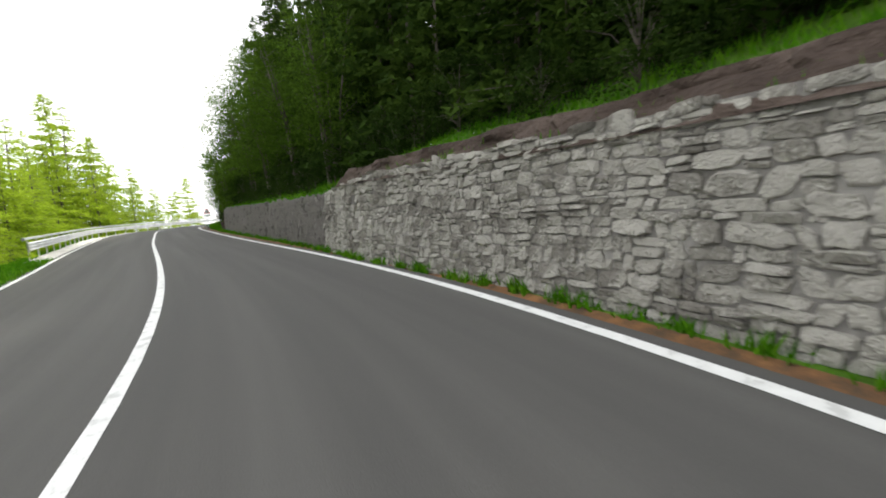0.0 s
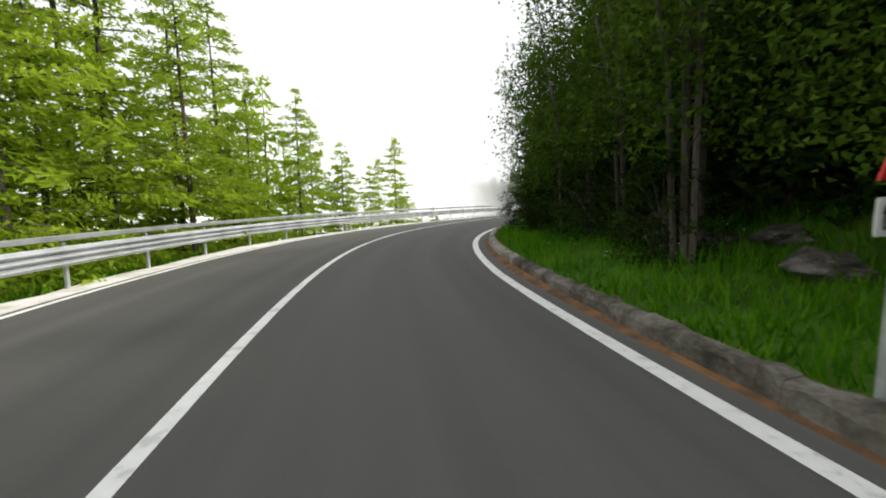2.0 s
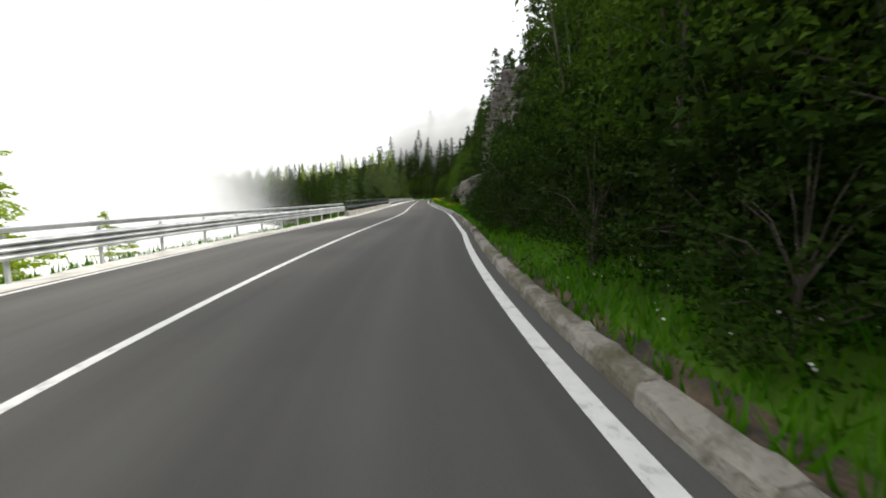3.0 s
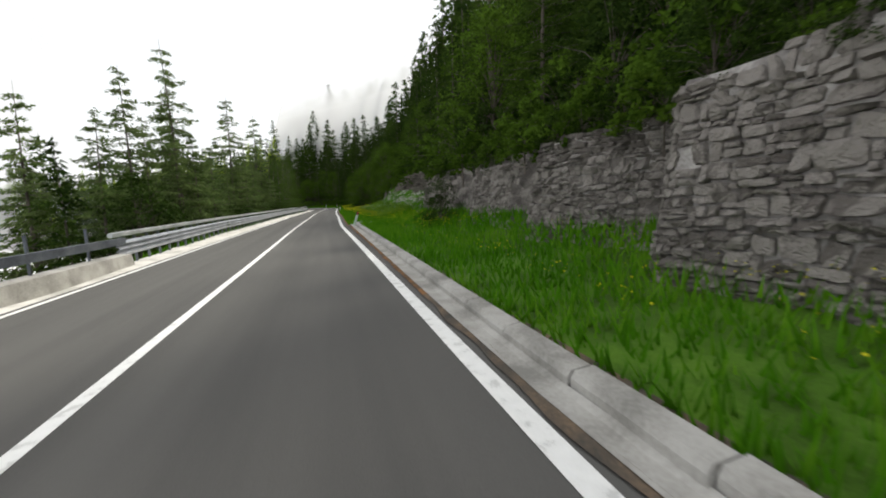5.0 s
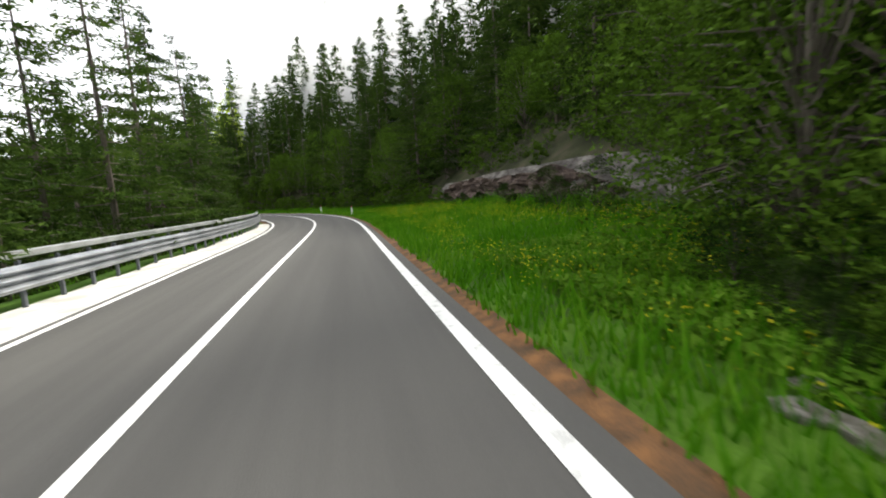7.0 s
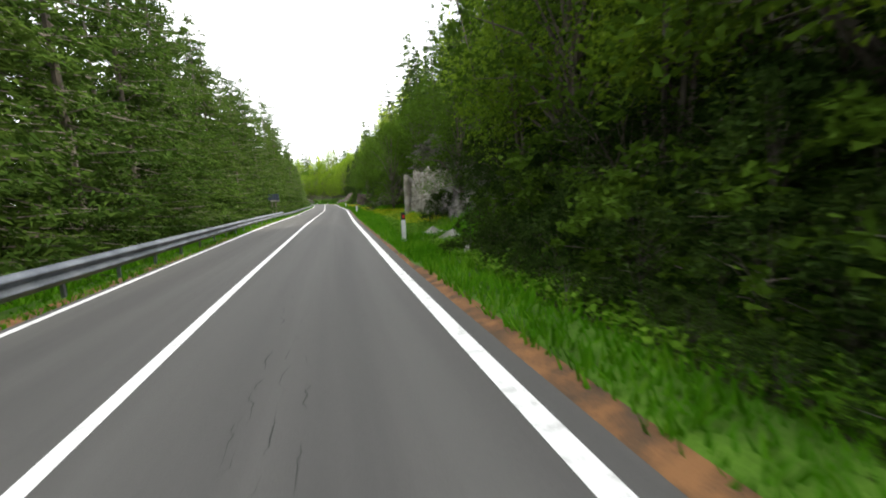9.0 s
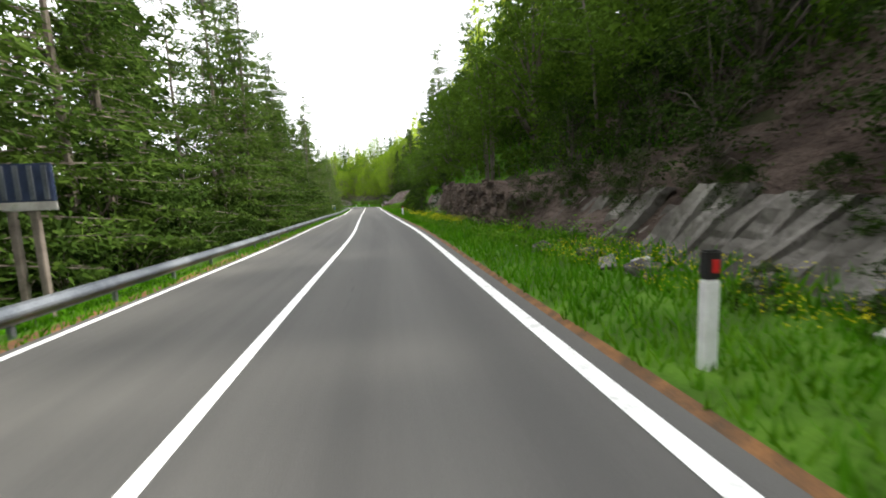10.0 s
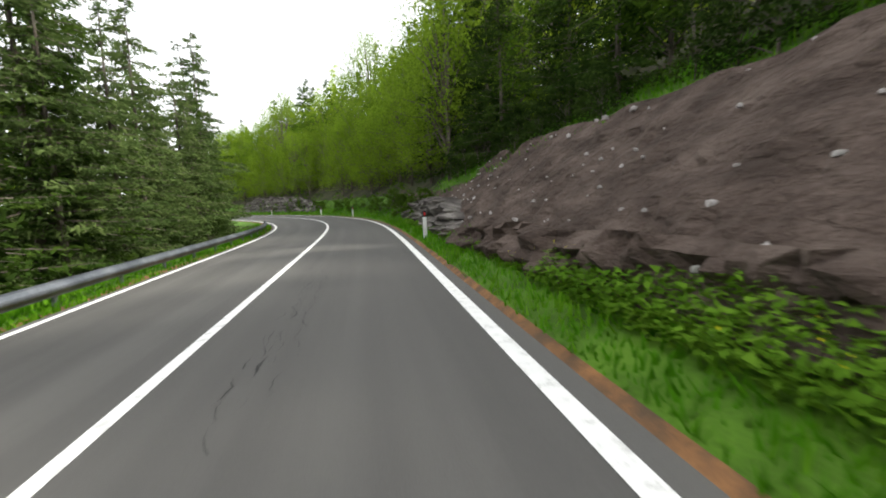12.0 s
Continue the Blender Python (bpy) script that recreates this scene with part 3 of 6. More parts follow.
# ---- ground: one sheet, fine beside the road, coarse beyond ----
def near_ground():
    verts, faces, idx = [], [], []
    ss = np.arange(-45, 466, 1.0)
    n = 0
    for i, s in enumerate(ss):
        e, v = hill_edge(s), valley_edge(s)
        f, zf, high, back, slope = hill(s)
        lats = [-15, -12, -9, -v - 3.4, -v - 2.4, -v - rail_off(s) - 0.15, -v - 1.1, -v - 0.6, -v - 0.2, 0, e + 0.25, e + (0.52 if s < 240 or 250 < s < 262 else 0.38), e + 0.8]
        lats += [e + 0.8 + (f - e - 0.8) * k / 4 for k in (1, 2, 3)] + [f]
        lats += [f + back * k / 4 for k in (1, 2, 3, 4)] + [f + back + d for d in (0.6, 1.4, 2.6)] + [15, 17]
        lats = sorted(lats)
        n = len(lats)
        for a in lats:
            z = ground_z(s, a)
            if -v - 0.25 < a < e + 0.3:
                z -= 0.06
            else:
                z += 0.09 * noise.noise((s * 0.5, a * 0.7, 3.0)) * min(1, abs(a - e) / 2, abs(a + v) / 1.0)
            verts.append(at(s, a, z))
        if i:
            for j in range(n - 1):
                p = (i - 1) * n + j
                faces.append((p, p + n, p + n + 1, p + 1))
                m = (lats[j] + lats[j + 1]) / 2
                grassy = s < 33 or 136 < s < 165 or 304 < s < 330 or 340 < s < 388
                if m > f + back + 3.0 or m < -v - 3 or (m > f + back and not grassy) or (203 < s < 264 and m > f - 0.2) or (250 < s < 263 and m > e + 1.3):
                    idx.append(1)
                elif 343 < s < 387 and f < m < f + back:
                    idx.append(5)
                elif f < m < f + back and high > 1.1 * back:
                    idx.append(4 if s < 277 else 5)
                elif e + 0.2 < m < e + 0.5 or (250 < s < 262 and e < m < e + 0.6) or (36 < s < 136 and e < m < e + 0.85):
                    idx.append(2 if s < 60 or s > 136 else 6)
                elif -v - max(1.1, rail_off(s) + 0.15) < m < 0 and 21 < s < 212:
                    idx.append(3)
                elif -v - 0.6 < m < 0 and s > 21:
                    idx.append(2)
                elif m < -v - 1.1:
                    idx.append(0)
                else:
                    idx.append(0)
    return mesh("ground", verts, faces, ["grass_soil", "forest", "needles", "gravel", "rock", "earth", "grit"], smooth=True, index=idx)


def cracks():
    """Sealed and open cracks wandering along the lanes."""
    rnd = random.Random(4)
    verts, faces = [], []
    for s0, s1, lat, runs, spread in ((52, 61, 0.75, 3, 0.1), (99, 112, 1.2, 2, 0.05), (250, 268, 1.0, 2, 0.2), (273, 282, 1.7, 1, 0.15), (281, 300, 0.6, 1, 0.12), (306, 322, 1.15, 14, 0.09), (330, 336, 1.6, 1, 0.1), (338, 362, 0.85, 9, 0.1), (342, 358, 0.45, 3, 0.1), (366, 376, 0.7, 6, 0.1), (384, 392, 1.2, 4, 0.12), (140, 165, 1.2, 1, 0.1)):
        for r in range(runs * 3):
            a, b = sorted((rnd.uniform(s0, s1), rnd.uniform(s0, s1)))
            b = min(max(b, a + 0.8), a + 4.0)
            base = lat + rnd.gauss(0, spread)
            prev = None
            for s in np.arange(a, b, 0.06):
                l = base + 0.10 * noise.noise((s * 1.1, r, lat * 9)) + 0.04 * noise.noise((s * 4.5, r, lat)) + 0.035 * noise.noise((s * 14, r, lat))
                w = 0.0085 * max(0.0, 0.1 + 1.5 * noise.noise((s * 2.6, r, 5)))
                i = len(verts)
                verts += [at(s, l - w, 0.0025), at(s, l + w, 0.0025)]
                if prev is not None:
                    faces.append((prev, prev + 1, i + 1, i))
                prev = i
    tagged(mesh("road_cracks", verts, faces, "tar"), "dark wandering cracks in the asphalt", "cracks", kind="stuff")


cracks()
tagged(near_ground(), "grassy verges and wooded slopes beside the road", "ground", kind="structure")


def far_ground():
    """The hillside and the valley, on a square net."""
    cell = 6.0
    xs, ys = np.arange(-420, 480, cell), np.arange(-260, 760, cell)
    verts, faces = [], []
    road_x, road_y, road_t = PX[::8], PY[::8], TH[::8]
    for y in ys:
        for x in xs:
            d2 = (road_x - x) ** 2 + (road_y - y) ** 2
            i = int(np.argmin(d2))
            t = road_t[i]
            lat = (x - road_x[i]) * math.cos(t) - (y - road_y[i]) * math.sin(t)
            if 0 < i < len(road_x) - 1:
                lat = math.copysign(math.sqrt(d2[i]), lat)
            s = float(S[::8][i])
            z = ground_z(s, lat) + 2.5 * noise.noise((x * 0.03, y * 0.03, 0)) * min(1, max(0, abs(lat) - 15) / 15)
            verts.append((x, y, z - 0.15 if abs(lat) > 16.5 else min(z - 2.0, -2.5)))
    n = len(xs)
    for j in range(len(ys) - 1):
        for i in range(n - 1):
            p = j * n + i
            faces.append((p, p + 1, p + n + 1, p + n))
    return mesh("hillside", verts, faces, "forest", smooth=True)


tagged(far_ground(), "wooded mountainside falling into the valley", "ground", kind="structure")
def fog_material():
    """Dense white fog, thinning out towards one end and torn by noise."""
    m = bpy.data.materials.new("fog")
    m.use_nodes = True
    n, l = m.node_tree.nodes, m.node_tree.links
    n.remove(n["Principled BSDF"])
    co, sep, ns = n.new("ShaderNodeTexCoord"), n.new("ShaderNodeSeparateXYZ"), n.new("ShaderNodeTexNoise")
    l.new(co.outputs["Object"], sep.inputs[0])
    l.new(co.outputs["Object"], ns.inputs["Vector"])
    ns.inputs["Scale"].default_value, ns.inputs["Detail"].default_value = 0.04, 4
    add, rng = n.new("ShaderNodeMath"), n.new("ShaderNodeMapRange")
    add.operation = "MULTIPLY_ADD"
    add.inputs[1].default_value = -30
    l.new(ns.outputs["Fac"], add.inputs[0])
    l.new(sep.outputs["X"], add.inputs[2])
    rng.interpolation_type = "SMOOTHSTEP"
    rng.inputs["From Min"].default_value, rng.inputs["From Max"].default_value = 32, -12
    rng.inputs["To Max"].default_value = 0.97
    l.new(add.outputs[0], rng.inputs["Value"])
    df, tl, half, tp, mix = (n.new("ShaderNode" + k) for k in ("BsdfDiffuse", "BsdfTranslucent", "MixShader", "BsdfTransparent", "MixShader"))
    for s in (df, tl):
        s.inputs["Color"].default_value = (0.96, 0.96, 0.97, 1)
    l.new(df.outputs[0], half.inputs[1])
    l.new(tl.outputs[0], half.inputs[2])
    l.new(rng.outputs["Result"], mix.inputs[0])
    l.new(tp.outputs[0], mix.inputs[1])
    l.new(half.outputs[0], mix.inputs[2])
    l.new(mix.outputs[0], n["Material Output"].inputs["Surface"])
    return m


M["fog"] = fog_material()
fog = sweep("fog_bank", 178, 236, lambda s: [(-26 - 3.4 * (236 - s) ** 1.0, z) for z in (-13.5, 5, 25, 60, 110)], "fog", step=2.0, smooth=True)
tagged(fog, "white fog bank standing in the valley", "fog", kind="structure")
tagged(mesh("valley_mist", [(-2600, -2400, -13), (2600, -2400, -13), (2600, 2800, -13), (-2600, 2800, -13)], [(0, 1, 2, 3)], "mist"),
       "flat white sea of mist filling the valley", "mist", kind="structure")
for lat0, rise in ((17.0, 0.9), (26.0, 0.8)):
    cloud = sweep("cloud_bank", 150, 275, lambda s: [(lat0 + 2.2 * k, 8 + 6.0 * k * rise) for k in range(9)], "cloud", step=4.0, smooth=True)
    tagged(cloud, "drifting white cloud hanging on the wooded mountainside", "cloud", kind="structure")


# ---- trees ----
def near(rnd, spread):
    return max(-1.7 * spread, min(1.7 * spread, rnd.gauss(0, spread)))


def conifer(name, high, seed, foliage, spread=0.2, bare=0.15, dense=1.0, twig=0.35):
    """Trunk, limbs in whorls and many small sprays of needles."""
    rnd = random.Random(seed)
    tree = new(name)
    bm = bmesh.new()
    lean = [rnd.uniform(-0.02, 0.02) * high for _ in range(2)]
    pts = [Vector((lean[0] * k * k, lean[1] * k * k, high * k)) for k in (0, 0.25, 0.5, 0.75, 1)]
    for i in range(4):
        rod(bm, pts[i] - Vector((0, 0, 0.4 if i == 0 else 0)), pts[i + 1], 0.0105 * high * (1 - 0.24 * i), 0.0105 * high * (1 - 0.24 * (i + 1)), 7)
    limbs = []
    z = bare * high
    while z < high * 0.97:
        k = z / high
        for _ in range(rnd.randint(3, 5)):
            a = rnd.uniform(0, 6.283)
            reach = high * spread * (1 - k) ** 0.8 * rnd.uniform(0.55, 1.1) + 0.15
            root = Vector((lean[0] * k * k, lean[1] * k * k, z + rnd.uniform(-0.2, 0.2)))
            tip = root + Vector((math.cos(a) * reach, math.sin(a) * reach, reach * rnd.uniform(-0.3, 0.12)))
            limbs.append((root, tip))
        z += rnd.uniform(0.35, 0.6) * (high / 12) ** 0.5
    for root, tip in limbs if dense > 2 else ():
        rod(bm, root, tip, 0.004 * high * 0.6, 0.006, 3)
    part("trunk", bm, "bark", tree)
    verts, faces = [], []
    up = Vector((0, 0, 1))
    for root, tip in limbs:
        d = tip - root
        out = Vector((d.x, d.y, 0)).normalized()
        side = out.cross(up)
        for _ in range(max(5, int(d.length * 9 * dense))):
            t = rnd.uniform(0.1, 1.05)
            w = rnd.uniform(-1, 1) * (0.12 + 0.4 * d.length * (1.05 - t * 0.85))
            c = root + d * t + side * w + Vector((near(rnd, 0.05), near(rnd, 0.05), near(rnd, 0.06) - 0.22 * abs(w)))
            ax = (out * rnd.uniform(0.1, 1) + side * math.copysign(rnd.uniform(0, 1), w) + up * rnd.uniform(-0.8, 0.35)).normalized() * twig * rnd.uniform(0.6, 1.3)
            bx = ax.cross(Vector((rnd.uniform(-1, 1), rnd.uniform(-1, 1), rnd.uniform(-0.6, 1)))).normalized() * twig * 0.17
            i = len(verts)
            verts += [c - ax * 0.5 - bx, c - ax * 0.5 + bx, c + ax * 0.5]
            faces.append((i, i + 1, i + 2))
    mesh("crown", verts, faces, foliage, tree)
    return tree


def broadleaf(name, high, seed, wide=0.4, leaf=0.2, clumps=60, per=45, low=0.2, foliage="leaf"):
    """A forked trunk and a ragged crown of leaf clumps."""
    rnd = random.Random(seed)
    tree = new(name)
    bm = bmesh.new()
    rod(bm, (0, 0, -0.4), (0, 0, high * 0.35), 0.014 * high, 0.010 * high, 7)
    centres = []
    for _ in range(clumps):
        a, k = rnd.uniform(0, 6.283), rnd.uniform(low, 1)
        r = high * wide * math.sqrt(rnd.uniform(0.05, 1)) * math.sin(math.pi * min(1, 0.15 + k * 0.85)) ** 0.6
        centres.append(Vector((math.cos(a) * r, math.sin(a) * r, high * k)))
    for c in centres[:max(8, clumps // 4)]:
        root = Vector((0, 0, max(0.1, min(high * 0.35, c.z * 0.5))))
        midp = root.lerp(c, 0.5) + Vector((0, 0, 0.08 * high))
        rod(bm, root, midp, 0.006 * high, 0.004 * high, 4)
        rod(bm, midp, c, 0.004 * high, 0.006, 4)
    part("trunk", bm, "bark", tree)
    verts, faces = [], []
    for c in centres:
        rad = high * rnd.uniform(0.035, 0.07)
        for _ in range(per):
            q = c + Vector((near(rnd, rad), near(rnd, rad), near(rnd, rad * 0.7)))
            ax = Vector((rnd.gauss(0, 1), rnd.gauss(0, 1), rnd.gauss(0, 0.6))).normalized() * leaf * rnd.uniform(0.6, 1.2)
            bx = ax.cross(Vector((rnd.gauss(0, 1), rnd.gauss(0, 1), rnd.gauss(0, 1)))).normalized() * leaf * 0.35
            i = len(verts)
            verts += [q - ax * 0.5 - bx * 0.6, q - ax * 0.5 + bx, q + ax * 0.55]
            faces.append((i, i + 1, i + 2))
    mesh("crown", verts, faces, foliage, tree)
    return tree


def wayside(name, high, seed, foliage="leaf"):
    """Several slender stems from one stool under a high ragged crown that leans out."""
    rnd = random.Random(seed)
    tree = new(name)
    bm = bmesh.new()
    verts, faces = [], []
    for _ in range(5):
        a = rnd.uniform(0, 6.283)
        foot = Vector((0.3 * math.cos(a), 0.3 * math.sin(a), -0.4))
        top = Vector((1.3 * math.cos(a), 1.3 * math.sin(a), high * rnd.uniform(0.75, 0.95)))
        midp = foot.lerp(top, 0.5) - Vector((math.cos(a), math.sin(a), 0)) * 0.25
        rod(bm, foot, midp, 0.055, 0.042, 6)
        rod(bm, midp, top, 0.042, 0.012, 6)
        for _ in range(26):
            k = rnd.uniform(0.3, 1.05)
            b = rnd.uniform(0, 6.283)
            r = rnd.uniform(0.2, 1.5) * math.sin(math.pi * min(1, 0.25 + 0.7 * k)) + 0.15
            c = (foot.lerp(midp, k * 2) if k < 0.5 else midp.lerp(top, k * 2 - 1)) + Vector((r * math.cos(b), r * math.sin(b), rnd.uniform(-0.2, 0.4)))
            if rnd.random() < 0.3:
                rod(bm, c - Vector((r * math.cos(b), r * math.sin(b), 0.5)), c, 0.014, 0.005, 3)
            rad = rnd.uniform(0.2, 0.42)
            for _ in range(62):
                q = c + Vector((near(rnd, rad), near(rnd, rad), near(rnd, rad * 0.6)))
                ax = Vector((rnd.gauss(0, 1), rnd.gauss(0, 1), rnd.gauss(-0.3, 0.6))).normalized() * 0.11 * rnd.uniform(0.6, 1.2)
                bx = ax.cross(Vector((rnd.gauss(0, 1), rnd.gauss(0, 1), rnd.gauss(0, 1)))).normalized() * 0.045
                i = len(verts)
                verts += [q - ax * 0.5 - bx * 0.6, q - ax * 0.5 + bx, q + ax * 0.55]
                faces.append((i, i + 1, i + 2))
    part("trunk", bm, "bark", tree)
    mesh("crown", verts, faces, foliage, tree)
    return tree


KINDS = {
    "larch": [conifer("larch_tree", h, 10 + i, "larch", 0.29, 0.07, 4.2, 0.26) for i, h in enumerate((8, 10, 12))],
    "thin_larch": [conifer("larch_tree", h, 30 + i, "larch", 0.22, 0.2, 3.4, 0.22) for i, h in enumerate((10, 13))],
    "spruce": [conifer("spruce_tree", h, 20 + i, "spruce", 0.25, 0.04, 5.6, 0.25) for i, h in enumerate((7, 10, 13))],
    "dark_larch": [conifer("larch_tree", h, 50 + i, "wood_larch", 0.24, 0.14, 4.6, 0.21) for i, h in enumerate((11, 13, 14))],
    "grey_larch": [conifer("larch_tree", h, 55 + i, "grey_larch", 0.24, 0.1, 5.0, 0.24) for i, h in enumerate((11, 13))],
    "leafy": [broadleaf("broadleaf_tree", h, 40 + i, 0.38, 0.19, 140, 38) for i, h in enumerate((5, 7, 8))],
    "fine_leafy": [broadleaf("broadleaf_tree", h, 45 + i, 0.4, 0.115, 150, 80, 0.12) for i, h in enumerate((6.5, 7.5))],
    "fresh": [broadleaf("broadleaf_tree", h, 95 + i, 0.34, 0.17, 150, 44, 0.12, "fresh_leaf") for i, h in enumerate((8.5, 10.5))],
    "wayside": [wayside("broadleaf_tree", h, 90 + i) for i, h in enumerate((7.0, 8.5))],
    "light_wayside": [wayside("broadleaf_tree", h, 90 + i, "fresh_leaf") for i, h in enumerate((7.0, 8.5))],
    "verge_larch": [conifer("larch_tree", h, 20 + i, "grey_larch", 0.27, 0.05, 5.6, 0.23) for i, h in enumerate((7, 10, 13))],
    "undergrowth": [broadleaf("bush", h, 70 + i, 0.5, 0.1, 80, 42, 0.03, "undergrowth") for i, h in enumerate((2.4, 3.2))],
    "shrub": [broadleaf("shrub", h, 60 + i, 0.6, 0.12, 36, 26, 0.05) for i, h in enumerate((1.1, 1.8))],
}
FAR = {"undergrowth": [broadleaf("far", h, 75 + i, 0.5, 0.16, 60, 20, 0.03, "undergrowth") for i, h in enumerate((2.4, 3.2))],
       "spruce": [conifer("far", h, 80 + i, "spruce", 0.25, 0.04, 1.5, 0.42) for i, h in enumerate((9, 12))],
       "larch": [conifer("far", h, 85 + i, "larch", 0.25, 0.06, 1.3, 0.4) for i, h in enumerate((9, 12))]}
WORDS = {
    "larch": ("bright green larch on the slope below the road", "tree", "larches along the road"),
    "thin_larch": ("tall sparse larch with bare lower stem", "tree", "larches along the road"),
    "dark_larch": ("tall feathery dark green larch with bare stem", "tree", "larches along the road"),
    "grey_larch": ("grey-green feathery larch fading into the mist", "tree", "larches along the road"),
    "spruce": ("dark green spruce on the wooded slope", "tree", "spruces on the slope"),
    "leafy": ("leafy green broadleaf tree on the bank", "tree", "broadleaf trees"),
    "fine_leafy": ("leafy green broadleaf tree beside the verge", "tree", "broadleaf trees"),
    "fresh": ("tall light green broadleaf tree outside the bend", "tree", "broadleaf trees"),
    "wayside": ("leafy tree with slender stems leaning over the verge", "tree", "broadleaf trees"),
    "light_wayside": ("light green leafy tree with slender leaning stems", "tree", "broadleaf trees"),
    "verge_larch": ("soft green bushy larch behind the guard rail", "tree", "larches along the road"),
    "undergrowth": ("dense bush between the tree stems, its green darkened for shade", "bush", "bushes in the wood"),
    "shrub": ("low leafy green shrub at the foot of the bank", "shrub", "shrubs"),
}
used = set()


def plant(kind, s, lat, size=1.0, rnd=random, z=None):
    src = rnd.choice(KINDS[kind])
    p = at(s, lat, ground_z(s, lat) - 0.1 if z is None else z)
    m = Matrix.Translation(p) @ Matrix.Rotation(rnd.uniform(0, 6.283), 4, "Z")
    k = size * rnd.uniform(0.85, 1.15)
    if src.name in used:
        ob = copy_thing(src, m)
    else:
        used.add(src.name)
        ob = src
        ob.matrix_world = m
    ob.scale = (k, k, k * rnd.uniform(0.93, 1.07))
    tagged(ob, *WORDS[kind])
    return ob


wood = random.Random(7)


def grove(s0, s1, gap, d0, d1, kinds, size, side):
    """A row of trees; d0 to d1 metres beyond the road's edge, or beyond the face on the hill side."""
    for s in np.arange(s0, s1, gap):
        base = -valley_edge(s) if side < 0 else hill(s)[0] + hill(s)[3]
        plant(wood.choice(kinds), s + wood.uniform(-0.45, 0.45) * gap, base + side * wood.uniform(d0, d1), size, wood)


mass = {}


def backwood(s0, s1, gap, d0, d1, kinds, size, side):
    """Trees deep in the wood, gathered into one mass."""
    for s in np.arange(s0, s1, gap):
        base = -valley_edge(s) if side < 0 else hill(s)[0] + hill(s)[3]
        q, lat = s + wood.uniform(-0.45, 0.45) * gap, base + side * wood.uniform(d0, d1)
        if side > 0 and 99.5 < q < 109:
            continue
        kind = wood.choice(kinds)
        src = wood.choice(FAR[kind])
        k = size * wood.uniform(0.85, 1.15)
        p = at(q, lat, ground_z(q, lat) - 0.1)
        a = np.array(Matrix.Rotation(wood.uniform(0, 6.283), 3, "Z")) * k
        for child in src.children:
            v = np.empty(len(child.data.vertices) * 3)
            child.data.vertices.foreach_get("co", v)
            v = v.reshape(-1, 3) @ a.T + np.array(p)
            mat = child.data.materials[0].name
            vs, fs, n = mass.setdefault(mat, ([], [], [0]))
            vs.append(v)
            fs += [tuple(n[0] + i for i in f.vertices) for f in child.data.polygons]
            n[0] += len(v)


def finish_backwood():
    for mat, (vs, fs, n) in mass.items():
        me = bpy.data.meshes.new("woodland")
        me.from_pydata(np.concatenate(vs).tolist(), [], fs)
        me.materials.append(bpy.data.materials[mat])
        tagged(new("woodland", me), "dense dark wood and undergrowth behind the front trees", "woodland", kind="stuff")
    for group in FAR.values():
        for t in group:
            for o in list(t.children) + [t]:
                bpy.data.objects.remove(o)


# valley side: rows of trees below the barrier
grove(4, 22, 1.8, 3.0, 5, ["larch", "larch"], 0.72, -1)
grove(22, 46, 1.7, 3.0, 5, ["larch", "larch", "thin_larch"], 0.82, -1)
grove(46, 56, 1.8, 3.2, 5.5, ["larch", "thin_larch"], 1.0, -1)
for s, d, k in ((48, 4.0, 1.1), (50.5, 5.2, 1.2), (53, 4.4, 1.15), (55, 4.2, 1.1), (57, 5.4, 1.15), (59, 4.4, 1.0), (61, 5.6, 1.05), (62.5, 4.6, 0.85), (64, 5.6, 0.8), (70.5, 9.7, 0.9), (75, 10.6, 1.2), (77, 11.6, 0.95), (73, 11.0, 0.85)):
    plant("larch", s, -valley_edge(s) - d, k, wood)
backwood(8, 46, 1.8, 5.5, 11, ["larch"], 0.95, -1)
backwood(46, 62, 1.2, 5.5, 10, ["larch"], 1.1, -1)
for s, d, k in ((82, 11, 0.5), (86, 13, 0.5)):
    plant("larch", s, -valley_edge(s) - d, k, wood)
for s, lat, k in ((126, -12.2, 0.5), (133, -13.5, 0.75), (136, -11.5, 0.8), (136, -8.6, 0.8), (139, -8.4, 0.95), (143, -7.4, 0.85)):
    plant("grey_larch", s, lat, k, wood)
# bushes at the wood's foot, with under-canopy shade in their leaf colour
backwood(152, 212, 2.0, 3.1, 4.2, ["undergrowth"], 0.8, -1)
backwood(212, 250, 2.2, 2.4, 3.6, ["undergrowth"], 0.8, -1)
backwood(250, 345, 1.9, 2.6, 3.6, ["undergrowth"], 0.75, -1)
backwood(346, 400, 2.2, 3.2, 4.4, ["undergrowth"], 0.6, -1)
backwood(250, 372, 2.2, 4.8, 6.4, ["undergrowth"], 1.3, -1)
backwood(322, 345, 0.5, -1.2, -0.5, ["undergrowth"], 0.36, 1)
backwood(326, 345, 0.6, -0.6, 0.3, ["undergrowth"], 0.45, 1)
backwood(264, 326, 1.8, 1.4, 4.2, ["undergrowth"], 0.85, 1)
grove(138, 170, 2.6, 3.4, 5, ["grey_larch", "grey_larch"], 0.62, -1)
backwood(136, 172, 1.6, 4.0, 7, ["undergrowth"], 1.3, -1)
grove(170, 246, 3.0, 3.2, 5, ["spruce", "dark_larch", "dark_larch"], 0.9, -1)
grove(262, 300, 1.7, 4.2, 5.8, ["dark_larch"], 1.25, -1)
for s, d, k in ((141.5, 4.2, 0.95), (146, 6.0, 1.0), (158, 4.8, 0.95), (161, 4.2, 0.9), (168, 4.2, 1.0)):
    plant("grey_larch", s, -valley_edge(s) - d, k, wood)
